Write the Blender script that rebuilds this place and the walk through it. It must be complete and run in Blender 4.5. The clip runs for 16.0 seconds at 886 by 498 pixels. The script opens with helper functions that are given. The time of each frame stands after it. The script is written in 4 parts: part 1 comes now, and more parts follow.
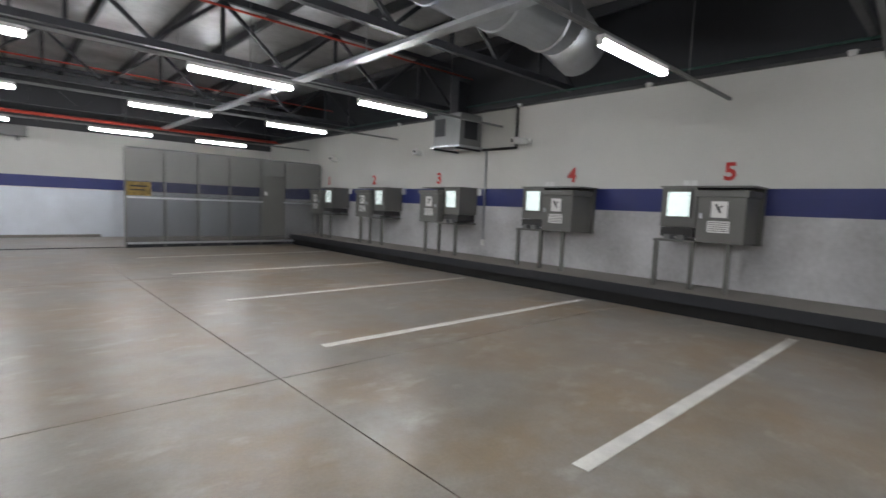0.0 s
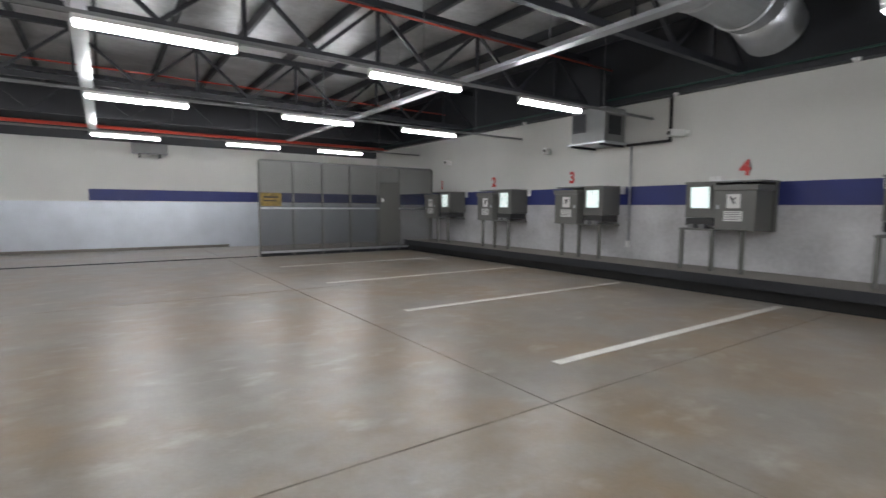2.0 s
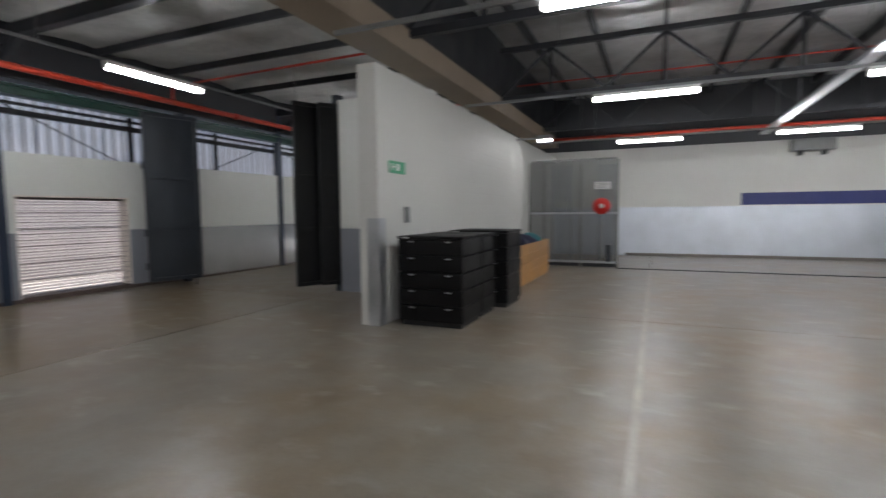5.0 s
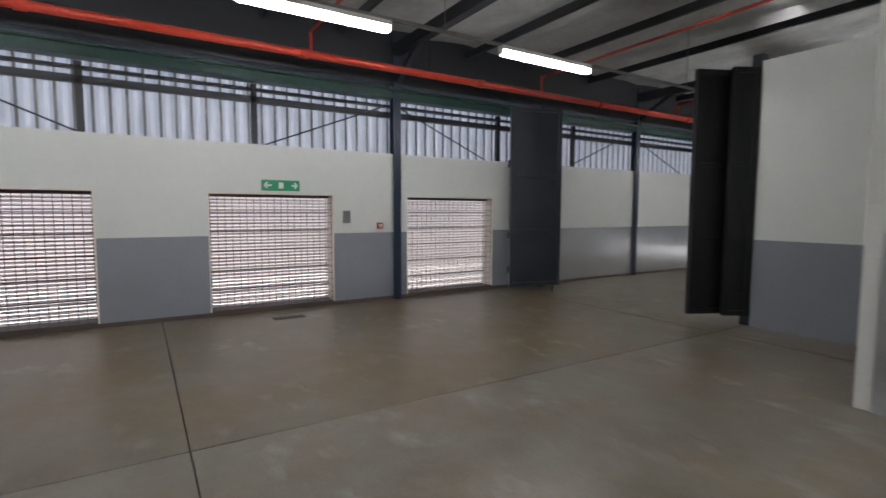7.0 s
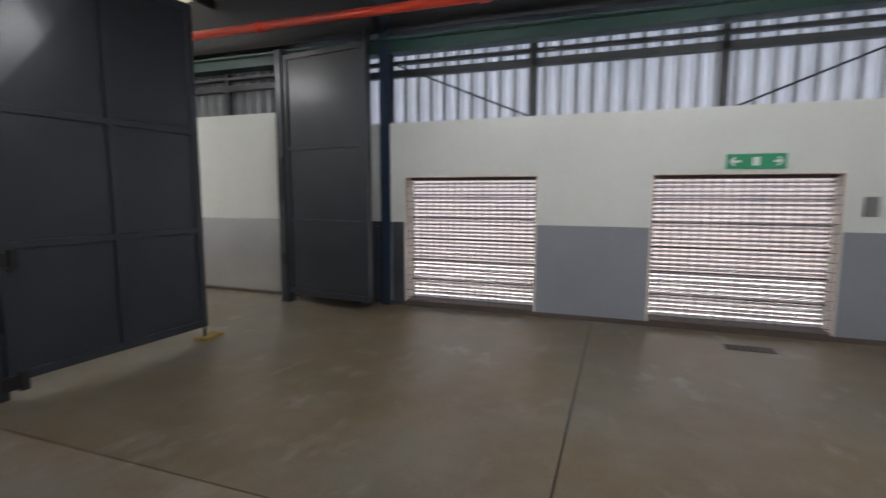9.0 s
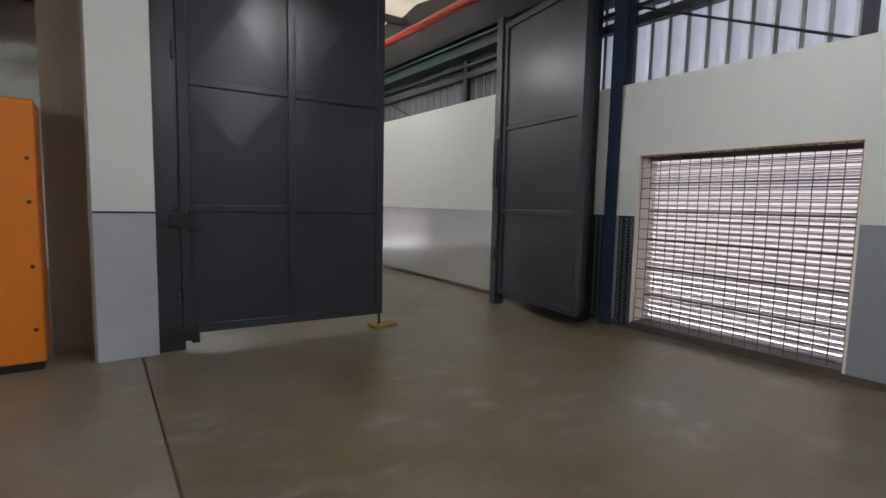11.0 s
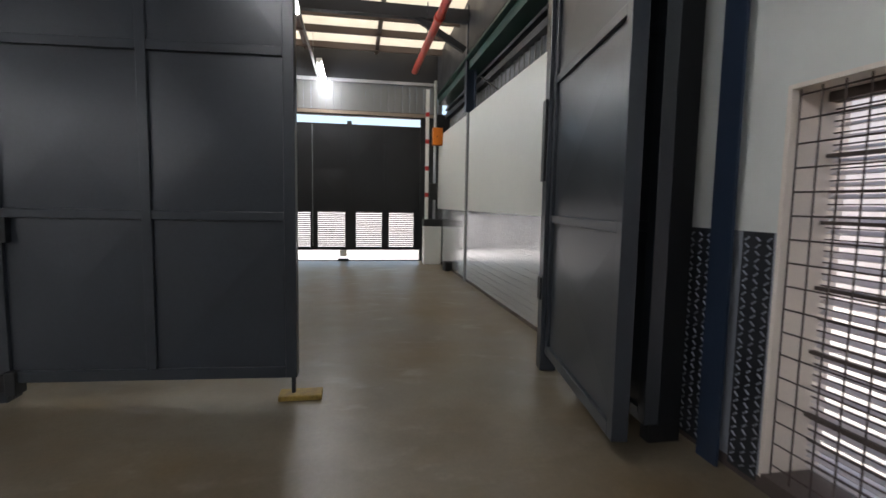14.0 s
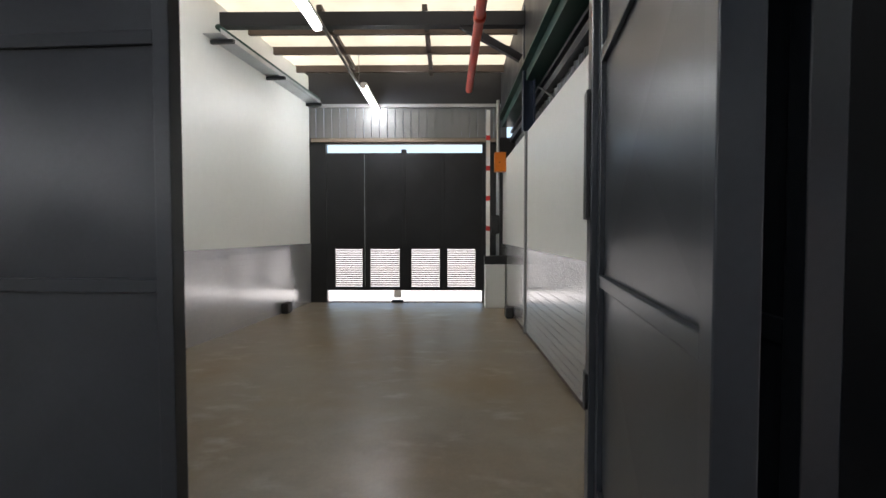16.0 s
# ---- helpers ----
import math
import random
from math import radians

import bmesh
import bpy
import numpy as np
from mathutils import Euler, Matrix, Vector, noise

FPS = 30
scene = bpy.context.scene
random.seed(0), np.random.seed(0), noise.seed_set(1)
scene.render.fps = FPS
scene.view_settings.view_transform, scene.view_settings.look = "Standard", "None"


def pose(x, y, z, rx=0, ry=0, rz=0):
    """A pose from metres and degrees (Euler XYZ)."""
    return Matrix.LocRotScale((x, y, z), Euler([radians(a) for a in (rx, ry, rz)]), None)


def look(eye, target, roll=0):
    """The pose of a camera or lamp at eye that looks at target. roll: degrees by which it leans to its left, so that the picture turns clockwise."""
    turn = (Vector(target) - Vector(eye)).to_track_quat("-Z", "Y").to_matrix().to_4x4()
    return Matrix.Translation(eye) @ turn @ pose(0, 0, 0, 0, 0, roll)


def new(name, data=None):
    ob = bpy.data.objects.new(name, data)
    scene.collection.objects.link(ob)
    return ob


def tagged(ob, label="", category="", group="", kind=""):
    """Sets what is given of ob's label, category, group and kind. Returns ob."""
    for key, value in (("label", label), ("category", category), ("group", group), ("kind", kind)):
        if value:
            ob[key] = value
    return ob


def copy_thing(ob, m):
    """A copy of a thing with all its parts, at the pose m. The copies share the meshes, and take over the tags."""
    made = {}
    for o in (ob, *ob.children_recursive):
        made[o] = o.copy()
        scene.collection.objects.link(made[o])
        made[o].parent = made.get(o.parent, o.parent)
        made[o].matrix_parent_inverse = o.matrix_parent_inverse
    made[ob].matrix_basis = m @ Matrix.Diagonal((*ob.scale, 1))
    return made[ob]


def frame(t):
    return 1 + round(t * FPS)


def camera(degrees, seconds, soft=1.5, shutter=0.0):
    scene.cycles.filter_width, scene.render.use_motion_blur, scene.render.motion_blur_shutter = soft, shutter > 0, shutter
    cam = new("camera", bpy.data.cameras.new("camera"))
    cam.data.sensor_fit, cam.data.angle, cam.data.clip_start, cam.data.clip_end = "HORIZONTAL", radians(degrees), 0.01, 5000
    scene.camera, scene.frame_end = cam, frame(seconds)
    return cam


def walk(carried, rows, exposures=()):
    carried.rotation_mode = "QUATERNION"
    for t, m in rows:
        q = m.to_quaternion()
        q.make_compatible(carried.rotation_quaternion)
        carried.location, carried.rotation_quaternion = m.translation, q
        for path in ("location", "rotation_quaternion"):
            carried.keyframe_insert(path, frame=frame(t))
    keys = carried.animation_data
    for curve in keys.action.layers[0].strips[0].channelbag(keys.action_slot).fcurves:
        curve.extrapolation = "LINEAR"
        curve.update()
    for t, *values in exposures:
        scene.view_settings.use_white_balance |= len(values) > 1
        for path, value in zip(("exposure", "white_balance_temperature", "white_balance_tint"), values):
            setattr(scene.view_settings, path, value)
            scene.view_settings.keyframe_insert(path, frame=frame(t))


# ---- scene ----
cam = camera(84.3, 16.0, shutter=0.45)
METRES, EYE, TILT, LEAN, TURN = 16.7, 1.5, 0.0, 0.0, -42.4
PATH = [
    (0, (3.783, -0.802, 1.477), (5.133, 0.664, 1.306), 2.3),
    (0.5, (3.580, -0.544, 1.469), (5.125, 0.710, 1.264), 1.2),
    (1, (3.388, -0.183, 1.477), (4.945, 1.055, 1.275), 0.1),
    (1.5, (3.072, 0.149, 1.491), (4.417, 1.618, 1.315), 0.5),
    (2, (2.785, 0.536, 1.463), (3.920, 2.173, 1.293), 0.4),
    (2.5, (2.396, 0.876, 1.497), (3.289, 2.662, 1.383), 0.2),
    (3, (1.956, 1.238, 1.481), (2.442, 3.176, 1.376), -0.1),
    (3.5, (1.586, 1.530, 1.462), (1.627, 3.526, 1.335), -0.3),
    (4, (1.039, 1.814, 1.443), (0.789, 3.793, 1.296), 0.4),
    (4.5, (0.621, 2.005, 1.438), (0.191, 3.952, 1.279), -0.6),
    (5, (0.099, 2.188, 1.439), (-0.696, 4.018, 1.292), -0.5),
    (5.2, (-0.127, 2.222, 1.455), (-1.088, 3.970, 1.316), -0.2),
    (7.3, (-2.169, 2.850, 1.544), (-3.926, 3.792, 1.381), 0.4),
    (7.5, (-2.346, 2.898, 1.545), (-4.152, 3.740, 1.379), 0.5),
    (8, (-2.691, 3.105, 1.557), (-4.664, 3.388, 1.389), -0.2),
    (8.5, (-3.030, 3.185, 1.564), (-5.014, 3.007, 1.384), 0.3),
    (9, (-3.386, 3.276, 1.563), (-5.255, 2.602, 1.335), 0.1),
    (9.5, (-3.766, 3.524, 1.466), (-5.372, 2.361, 1.202), 1.0),
    (12, (-5.984, 3.307, 1.236), (-6.949, 1.562, 1.079), 1.1),
    (12.5, (-6.459, 3.183, 1.260), (-7.236, 1.345, 1.118), 1.0),
    (13, (-6.931, 2.986, 1.220), (-7.569, 1.095, 1.083), 0.9),
    (13.5, (-7.325, 2.694, 1.242), (-7.869, 0.778, 1.062), 1.2),
    (14, (-7.719, 2.337, 1.265), (-8.073, 0.377, 1.083), 1.0),
    (14.5, (-7.950, 2.045, 1.337), (-8.168, 0.066, 1.155), 1.8),
    (15, (-8.193, 1.673, 1.393), (-8.281, -0.321, 1.268), 0.8),
    (15.5, (-8.332, 1.328, 1.365), (-8.330, -0.669, 1.261), 0.4),
    (16, (-8.464, 1.125, 1.391), (-8.443, -0.873, 1.321), -0.0),
]
# the clip's camera opens up a little in the dimmer lane
EXPOSURES = [(0, 0.55), (5.2, 0.55), (7.3, 0.66), (12.5, 0.66), (14, 0.55), (16, 0.62)]
walk(cam, [(t, look(eye, target, roll)) for t, eye, target, roll in PATH], EXPOSURES)

# ---- light ----
scene.view_settings.exposure = 0.55
world = bpy.data.worlds.new("sky")
scene.world = world
world.use_nodes = True
wn = world.node_tree
sky = wn.nodes.new("ShaderNodeTexSky")
sky.sky_type, sky.sun_disc = "NISHITA", False
sky.sun_elevation, sky.sun_rotation = radians(68.6), radians(165.3)
wn.links.new(sky.outputs[0], wn.nodes["Background"].inputs[0])
wn.nodes["Background"].inputs[1].default_value = 0.15
sun = new("sun", bpy.data.lights.new("sun", "SUN"))
sun.data.energy, sun.data.angle, sun.data.color = 5.0, radians(0.5), (1.0, 0.95, 0.87)
sun.matrix_world = look((5, -19, 50), (0, 0, 0))
TUBE_POWER = 44.0


# ---- materials ----
def mat(name, colour, rough=0.5, metal=0.0, vary=0.12, grain=60.0, blotch=1.2, bump=0.15, rough_vary=0.12, spread=0.0, coat=0.0):
    m = bpy.data.materials.new(name)
    m.use_nodes = True
    t = m.node_tree
    n, l = t.nodes, t.links
    b = n["Principled BSDF"]
    co = n.new("ShaderNodeTexCoord")
    big = n.new("ShaderNodeTexNoise")
    big.inputs["Scale"].default_value, big.inputs["Detail"].default_value = blotch, 6
    fine = n.new("ShaderNodeTexNoise")
    fine.inputs["Scale"].default_value, fine.inputs["Detail"].default_value = grain, 3
    for x in (big, fine):
        l.new(co.outputs["Object"], x.inputs["Vector"])
    mixed = n.new("ShaderNodeMath")
    mixed.operation = "MULTIPLY_ADD"
    mixed.inputs[1].default_value = 0.35
    l.new(fine.outputs[0], mixed.inputs[0])
    l.new(big.outputs[0], mixed.inputs[2])
    ramp = n.new("ShaderNodeMapRange")
    ramp.inputs[1].default_value, ramp.inputs[2].default_value = 0.3, 1.05
    ramp.inputs[3].default_value, ramp.inputs[4].default_value = 1 - vary * 1.6, 1 + vary
    l.new(mixed.outputs[0], ramp.inputs[0])
    last = ramp.outputs[0]
    if spread:
        info = n.new("ShaderNodeObjectInfo")
        r = n.new("ShaderNodeMapRange")
        r.inputs[3].default_value, r.inputs[4].default_value = 1 - spread, 1 + spread
        l.new(info.outputs["Random"], r.inputs[0])
        mu = n.new("ShaderNodeMath")
        mu.operation = "MULTIPLY"
        l.new(last, mu.inputs[0]), l.new(r.outputs[0], mu.inputs[1])
        last = mu.outputs[0]
    sc = n.new("ShaderNodeVectorMath")
    sc.operation = "SCALE"
    sc.inputs[0].default_value = colour
    l.new(last, sc.inputs["Scale"])
    l.new(sc.outputs[0], b.inputs["Base Color"])
    rr = n.new("ShaderNodeMapRange")
    rr.inputs[1].default_value, rr.inputs[2].default_value = 0.2, 0.8
    rr.inputs[3].default_value, rr.inputs[4].default_value = max(0.29 if rough > 0.27 else 0.1, rough - rough_vary), rough + rough_vary
    l.new(big.outputs[0], rr.inputs[0])
    l.new(rr.outputs[0], b.inputs["Roughness"])
    b.inputs["Metallic"].default_value = metal
    b.inputs["Coat Weight"].default_value = coat
    b.inputs["Coat Roughness"].default_value = 0.25
    bp = n.new("ShaderNodeBump")
    bp.inputs["Strength"].default_value, bp.inputs["Distance"].default_value = bump, 0.004
    l.new(fine.outputs[0], bp.inputs["Height"])
    l.new(bp.outputs[0], b.inputs["Normal"])
    return m


def block_bump(m, strength=0.25):
    """Faint courses of painted block under the paint."""
    t = m.node_tree
    n, l = t.nodes, t.links
    co = n.new("ShaderNodeTexCoord")
    sep = n.new("ShaderNodeSeparateXYZ")
    add = n.new("ShaderNodeMath")
    cmb = n.new("ShaderNodeCombineXYZ")
    l.new(co.outputs["Object"], sep.inputs[0])
    l.new(sep.outputs[0], add.inputs[0]), l.new(sep.outputs[1], add.inputs[1])
    l.new(add.outputs[0], cmb.inputs[0]), l.new(sep.outputs[2], cmb.inputs[1])
    br = n.new("ShaderNodeTexBrick")
    br.inputs["Scale"].default_value, br.inputs["Brick Width"].default_value, br.inputs["Row Height"].default_value = 1.0, 0.4, 0.2
    br.inputs["Mortar Size"].default_value, br.inputs["Mortar Smooth"].default_value = 0.008, 0.6
    l.new(cmb.outputs[0], br.inputs["Vector"])
    old = n["Bump"]
    bp = n.new("ShaderNodeBump")
    bp.invert = True
    bp.inputs["Strength"].default_value, bp.inputs["Distance"].default_value = strength, 0.006
    l.new(br.outputs["Fac"], bp.inputs["Height"])
    l.new(old.outputs[0], bp.inputs["Normal"])
    l.new(bp.outputs[0], n["Principled BSDF"].inputs["Normal"])
    return m


def glow(name, colour, strength):
    m = bpy.data.materials.new(name)
    m.use_nodes = True
    b = m.node_tree.nodes["Principled BSDF"]
    b.inputs["Base Color"].default_value = (*colour, 1)
    b.inputs["Emission Color"].default_value = (*colour, 1)
    b.inputs["Emission Strength"].default_value = strength
    return m


def sheer(name, colour, clear, translucent=False):
    """Woven or perforated sheet, or translucent sheeting."""
    m = bpy.data.materials.new(name)
    m.use_nodes = True
    t = m.node_tree
    n, l = t.nodes, t.links
    b = n["Principled BSDF"]
    b.inputs["Base Color"].default_value = (*colour, 1)
    b.inputs["Roughness"].default_value = 0.45
    mix = n.new("ShaderNodeMixShader")
    other = n.new("ShaderNodeBsdfTranslucent" if translucent else "ShaderNodeBsdfTransparent")
    if translucent:
        co, no, rp = n.new("ShaderNodeTexCoord"), n.new("ShaderNodeTexNoise"), n.new("ShaderNodeMixRGB")
        no.inputs["Scale"].default_value = 2.5
        l.new(co.outputs["Object"], no.inputs["Vector"])
        rp.inputs[1].default_value, rp.inputs[2].default_value = (*[c * 0.6 for c in colour], 1), (*colour, 1)
        l.new(no.outputs[0], rp.inputs[0])
        l.new(rp.outputs[0], other.inputs["Color"])
    mix.inputs[0].default_value = clear
    l.new(b.outputs[0], mix.inputs[1]), l.new(other.outputs[0], mix.inputs[2])
    l.new(mix.outputs[0], n["Material Output"].inputs[0])
    return m


def concrete(name, clean, stain, shiny, dull, scuffs):
    """Power-floated slab: grey and brown clouds, dark spots, pale scuffs, patchy polish."""
    m = bpy.data.materials.new(name)
    m.use_nodes = True
    t = m.node_tree
    n, l = t.nodes, t.links
    b = n["Principled BSDF"]
    co = n.new("ShaderNodeTexCoord")

    def cloud(scale, detail, rough, stretch=(1, 1, 1), turn=0.0, warp=0.0):
        mp = n.new("ShaderNodeMapping")
        mp.inputs["Scale"].default_value = stretch
        mp.inputs["Rotation"].default_value = (0, 0, radians(turn))
        l.new(co.outputs["Object"], mp.inputs[0])
        x = n.new("ShaderNodeTexNoise")
        x.inputs["Scale"].default_value, x.inputs["Detail"].default_value = scale, detail
        x.inputs["Roughness"].default_value, x.inputs["Distortion"].default_value = rough, warp
        l.new(mp.outputs[0], x.inputs["Vector"])
        return x.outputs[0]

    def span(src, a, z, lo, hi):
        r = n.new("ShaderNodeMapRange")
        r.inputs[1].default_value, r.inputs[2].default_value, r.inputs[3].default_value, r.inputs[4].default_value = a, z, lo, hi
        l.new(src, r.inputs[0])
        return r.outputs[0]

    def blend(fac, one, two):
        x = n.new("ShaderNodeMixRGB")
        l.new(fac, x.inputs[0])
        for slot, v in ((1, one), (2, two)):
            if isinstance(v, tuple):
                x.inputs[slot].default_value = (*v, 1)
            else:
                l.new(v, x.inputs[slot])
        return x.outputs[0]

    def mul(a, c):
        x = n.new("ShaderNodeMath")
        x.operation = "MULTIPLY"
        l.new(a, x.inputs[0]), l.new(c, x.inputs[1])
        return x.outputs[0]

    big = cloud(0.7, 6, 0.6)
    mid = cloud(1.7, 7, 0.62)
    fine = cloud(38, 4, 0.7)
    col = blend(span(big, 0.40, 0.60, 0, 1), clean, stain)
    col = blend(span(mid, 0.32, 0.58, 0.5, 0), col, tuple(c * 0.55 for c in stain))
    col = blend(span(cloud(2.6, 6, 0.58), 0.46, 0.70, 0, 0.38), col, tuple(c * 1.35 for c in clean))
    for turn, k in ((35, 0.0), (-50, 5.0)):
        streak = span(cloud(3.0, 4, 0.55, (0.7, 1.25, 1), turn), 0.56, 0.74, 0, 1)
        gate = span(cloud(0.9 + k * 0.04, 2, 0.5), 0.47, 0.60, 0, scuffs)
        col = blend(mul(streak, gate), col, (0.44, 0.42, 0.38))
    grain = n.new("ShaderNodeVectorMath")
    grain.operation = "SCALE"
    l.new(col, grain.inputs[0])
    l.new(mul(span(fine, 0.25, 0.75, 0.90, 1.10), span(cloud(160, 2, 0.5), 0.3, 0.7, 0.95, 1.05)), grain.inputs["Scale"])
    l.new(grain.outputs[0], b.inputs["Base Color"])
    l.new(span(mid, 0.32, 0.68, shiny, dull), b.inputs["Roughness"])
    bp = n.new("ShaderNodeBump")
    bp.inputs["Strength"].default_value, bp.inputs["Distance"].default_value = 0.05, 0.004
    l.new(cloud(7, 4, 0.5), bp.inputs["Height"])
    l.new(bp.outputs[0], b.inputs["Normal"])
    return m


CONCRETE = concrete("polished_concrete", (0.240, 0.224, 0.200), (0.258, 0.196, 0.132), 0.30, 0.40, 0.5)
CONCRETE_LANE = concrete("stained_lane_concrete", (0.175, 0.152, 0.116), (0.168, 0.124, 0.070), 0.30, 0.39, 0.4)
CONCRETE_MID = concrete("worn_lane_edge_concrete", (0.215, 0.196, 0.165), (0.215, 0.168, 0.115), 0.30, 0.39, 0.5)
JOINT = mat("joint_filler", (0.075, 0.065, 0.055), 0.8)
WHITE_WALL = block_bump(mat("white_wall_paint", (0.62, 0.62, 0.59), 0.55, 0, 0.06, 30, 0.6, 0.1))
GREY_WALL = block_bump(mat("silver_grey_wall_paint", (0.60, 0.60, 0.61), 0.42, 0.05, 0.26, 14, 1.4, 0.06))
BLUE_BAND = block_bump(mat("navy_band_paint", (0.018, 0.028, 0.16), 0.45, 0, 0.1, 30, 2))
PANEL_LIGHT = mat("pale_sandwich_panel", (0.70, 0.715, 0.68), 0.36, 0, 0.05, 12, 0.5, 0.04)
PANEL_GREY = mat("grey_sandwich_panel", (0.25, 0.265, 0.30), 0.42, 0, 0.08, 20, 0.8, 0.06)
PIER_DADO = mat("pier_grey_paint", (0.43, 0.45, 0.50), 0.4, 0, 0.12, 40, 1.2, 0.05)
TREAD = mat("aluminium_tread_plate", (0.68, 0.69, 0.70), 0.19, 0.7, 0.12, 25, 1.2, 0.03, 0.04)
SILVER = mat("galvanised_sheet", (0.62, 0.66, 0.72), 0.38, 0.6, 0.12, 35, 1.3, 0.1)
GATE = mat("charcoal_gate_paint", (0.030, 0.036, 0.045), 0.30, 0, 0.22, 50, 1.5, 0.01, 0.01)
GATE_DARK = mat("black_gate_paint", (0.012, 0.013, 0.015), 0.4, 0, 0.15, 50, 1.5)
STEEL_BLUE = mat("blue_black_column_paint", (0.02, 0.032, 0.06), 0.35, 0, 0.15)
STEEL_DARK = mat("dark_structural_steel", (0.018, 0.020, 0.025), 0.5, 0, 0.2, 30, 2)
STEEL_MID = mat("grey_steel", (0.22, 0.225, 0.225), 0.45, 0.3, 0.15)
GALV = mat("galvanised_steel", (0.5, 0.52, 0.54), 0.38, 0.8, 0.18, 40, 3)
FOIL = mat("foil_roof_insulation", (0.56, 0.56, 0.56), 0.36, 0.7, 0.30, 9, 1.5, 0.6)
FOIL_LANE = mat("dull_foil_roof_lining", (0.62, 0.62, 0.60), 0.45, 0.25, 0.25, 9, 1.5, 0.5)
BOOTH = mat("grey_booth_paint", (0.14, 0.14, 0.13), 0.42, 0, 0.12)
BOOTH_SHADE = mat("booth_recess_shade", (0.03, 0.03, 0.03), 0.6)
KERB = mat("platform_concrete", (0.20, 0.185, 0.165), 0.6, 0, 0.25, 40, 1)
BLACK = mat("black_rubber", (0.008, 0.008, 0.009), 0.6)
PLASTIC = mat("black_plastic", (0.004, 0.004, 0.0045), 0.5, 0, 0.2, 80, 3, 0.1)
PLASTIC.node_tree.nodes["Principled BSDF"].inputs["Specular IOR Level"].default_value = 0.2
LINE = mat("white_line_paint", (0.72, 0.71, 0.67), 0.5, 0, 0.2, 70, 4)
RED = mat("red_paint", (0.55, 0.02, 0.015), 0.4, 0, 0.1)
RED_PIPE = mat("red_oxide_pipe_paint", (0.52, 0.045, 0.02), 0.35, 0, 0.15)
GREEN = mat("dark_green_steel", (0.015, 0.055, 0.045), 0.4, 0, 0.15)
SIGN_GREEN = mat("sign_green", (0.02, 0.30, 0.14), 0.4, 0, 0.05)
PAPER = mat("white_paper", (0.78, 0.78, 0.76), 0.6, 0, 0.05)
INK = mat("black_ink", (0.02, 0.02, 0.02), 0.6)
YELLOW = mat("worn_yellow_paint", (0.30, 0.20, 0.045), 0.6, 0, 0.45, 40, 12)
ORANGE = mat("orange_paint", (0.75, 0.20, 0.01), 0.4, 0, 0.08)
WOOD = mat("pine_board", (0.50, 0.27, 0.10), 0.55, 0, 0.2, 30, 3, spread=0.06)
TEAL = mat("teal_fabric", (0.02, 0.14, 0.15), 0.9)
NAVY = mat("navy_fabric", (0.012, 0.014, 0.04), 0.9)
GRILLE = mat("rusty_grille_steel", (0.11, 0.085, 0.075), 0.6, 0.2, 0.25)
LOUVRE = mat("pale_louvre_paint", (0.66, 0.60, 0.58), 0.5, 0, 0.1)
JAMB = mat("cream_jamb_paint", (0.80, 0.72, 0.64), 0.55, 0, 0.1)
BEAM_TAN = mat("tan_fascia_board", (0.27, 0.215, 0.16), 0.6, 0, 0.2)
CABLE = mat("black_cable", (0.01, 0.01, 0.01), 0.5)
MESH = sheer("wire_mesh", (0.075, 0.08, 0.08), 0.66)
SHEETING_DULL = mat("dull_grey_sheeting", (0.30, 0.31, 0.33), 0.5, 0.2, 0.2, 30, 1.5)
SHEETING = sheer("translucent_sheeting", (0.69, 0.73, 0.78), 0.68, True)
SKYLIGHT = sheer("cream_roof_lining", (0.84, 0.72, 0.54), 0.56, True)
LINING = sheer("beige_roof_lining", (0.68, 0.60, 0.48), 0.36, True)
TUBE = glow("fluorescent_tube", (0.955, 0.965, 1.0), TUBE_POWER)
LIT_GLASS = glow("lit_booth_glass", (0.84, 0.97, 0.95), 0.75)
GROUND = mat("outdoor_concrete", (0.62, 0.57, 0.54), 0.8, 0, 0.2, 20, 0.5)
YARD = mat("yard_wall_render", (0.86, 0.79, 0.77), 0.8, 0, 0.15, 10, 0.5)


# ---- building blocks ----
def box(bm, x0, x1, y0, y1, z0, z1, bevel=0.0):
    made = bmesh.ops.create_cube(bm, size=1.0, matrix=Matrix.Translation(((x0 + x1) / 2, (y0 + y1) / 2, (z0 + z1) / 2)) @ Matrix.Diagonal((abs(x1 - x0), abs(y1 - y0), abs(z1 - z0), 1)))
    if bevel:
        vs = set(made["verts"])
        es = [e for e in bm.edges if e.verts[0] in vs and e.verts[1] in vs]
        bmesh.ops.bevel(bm, geom=es, offset=bevel, segments=2, affect="EDGES", profile=0.5)
    return bm


def rod(bm, a, b, r, seg=10, r2=None):
    a, b = Vector(a), Vector(b)
    d = b - a
    m = Matrix.Translation((a + b) / 2) @ d.to_track_quat("Z", "Y").to_matrix().to_4x4()
    bmesh.ops.create_cone(bm, cap_ends=True, segments=seg, radius1=r, radius2=r if r2 is None else r2, depth=d.length, matrix=m)
    return bm


def bar(bm, a, b, w, h):
    """A straight bar of rectangular section between two points."""
    a, b = Vector(a), Vector(b)
    d = b - a
    m = Matrix.Translation((a + b) / 2) @ d.to_track_quat("Z", "Y").to_matrix().to_4x4() @ Matrix.Diagonal((w, h, d.length, 1))
    bmesh.ops.create_cube(bm, size=1.0, matrix=m)
    return bm


def shape(*boxes, bevel=0.0):
    bm = bmesh.new()
    for b in boxes:
        box(bm, *b, bevel=bevel)
    return bm


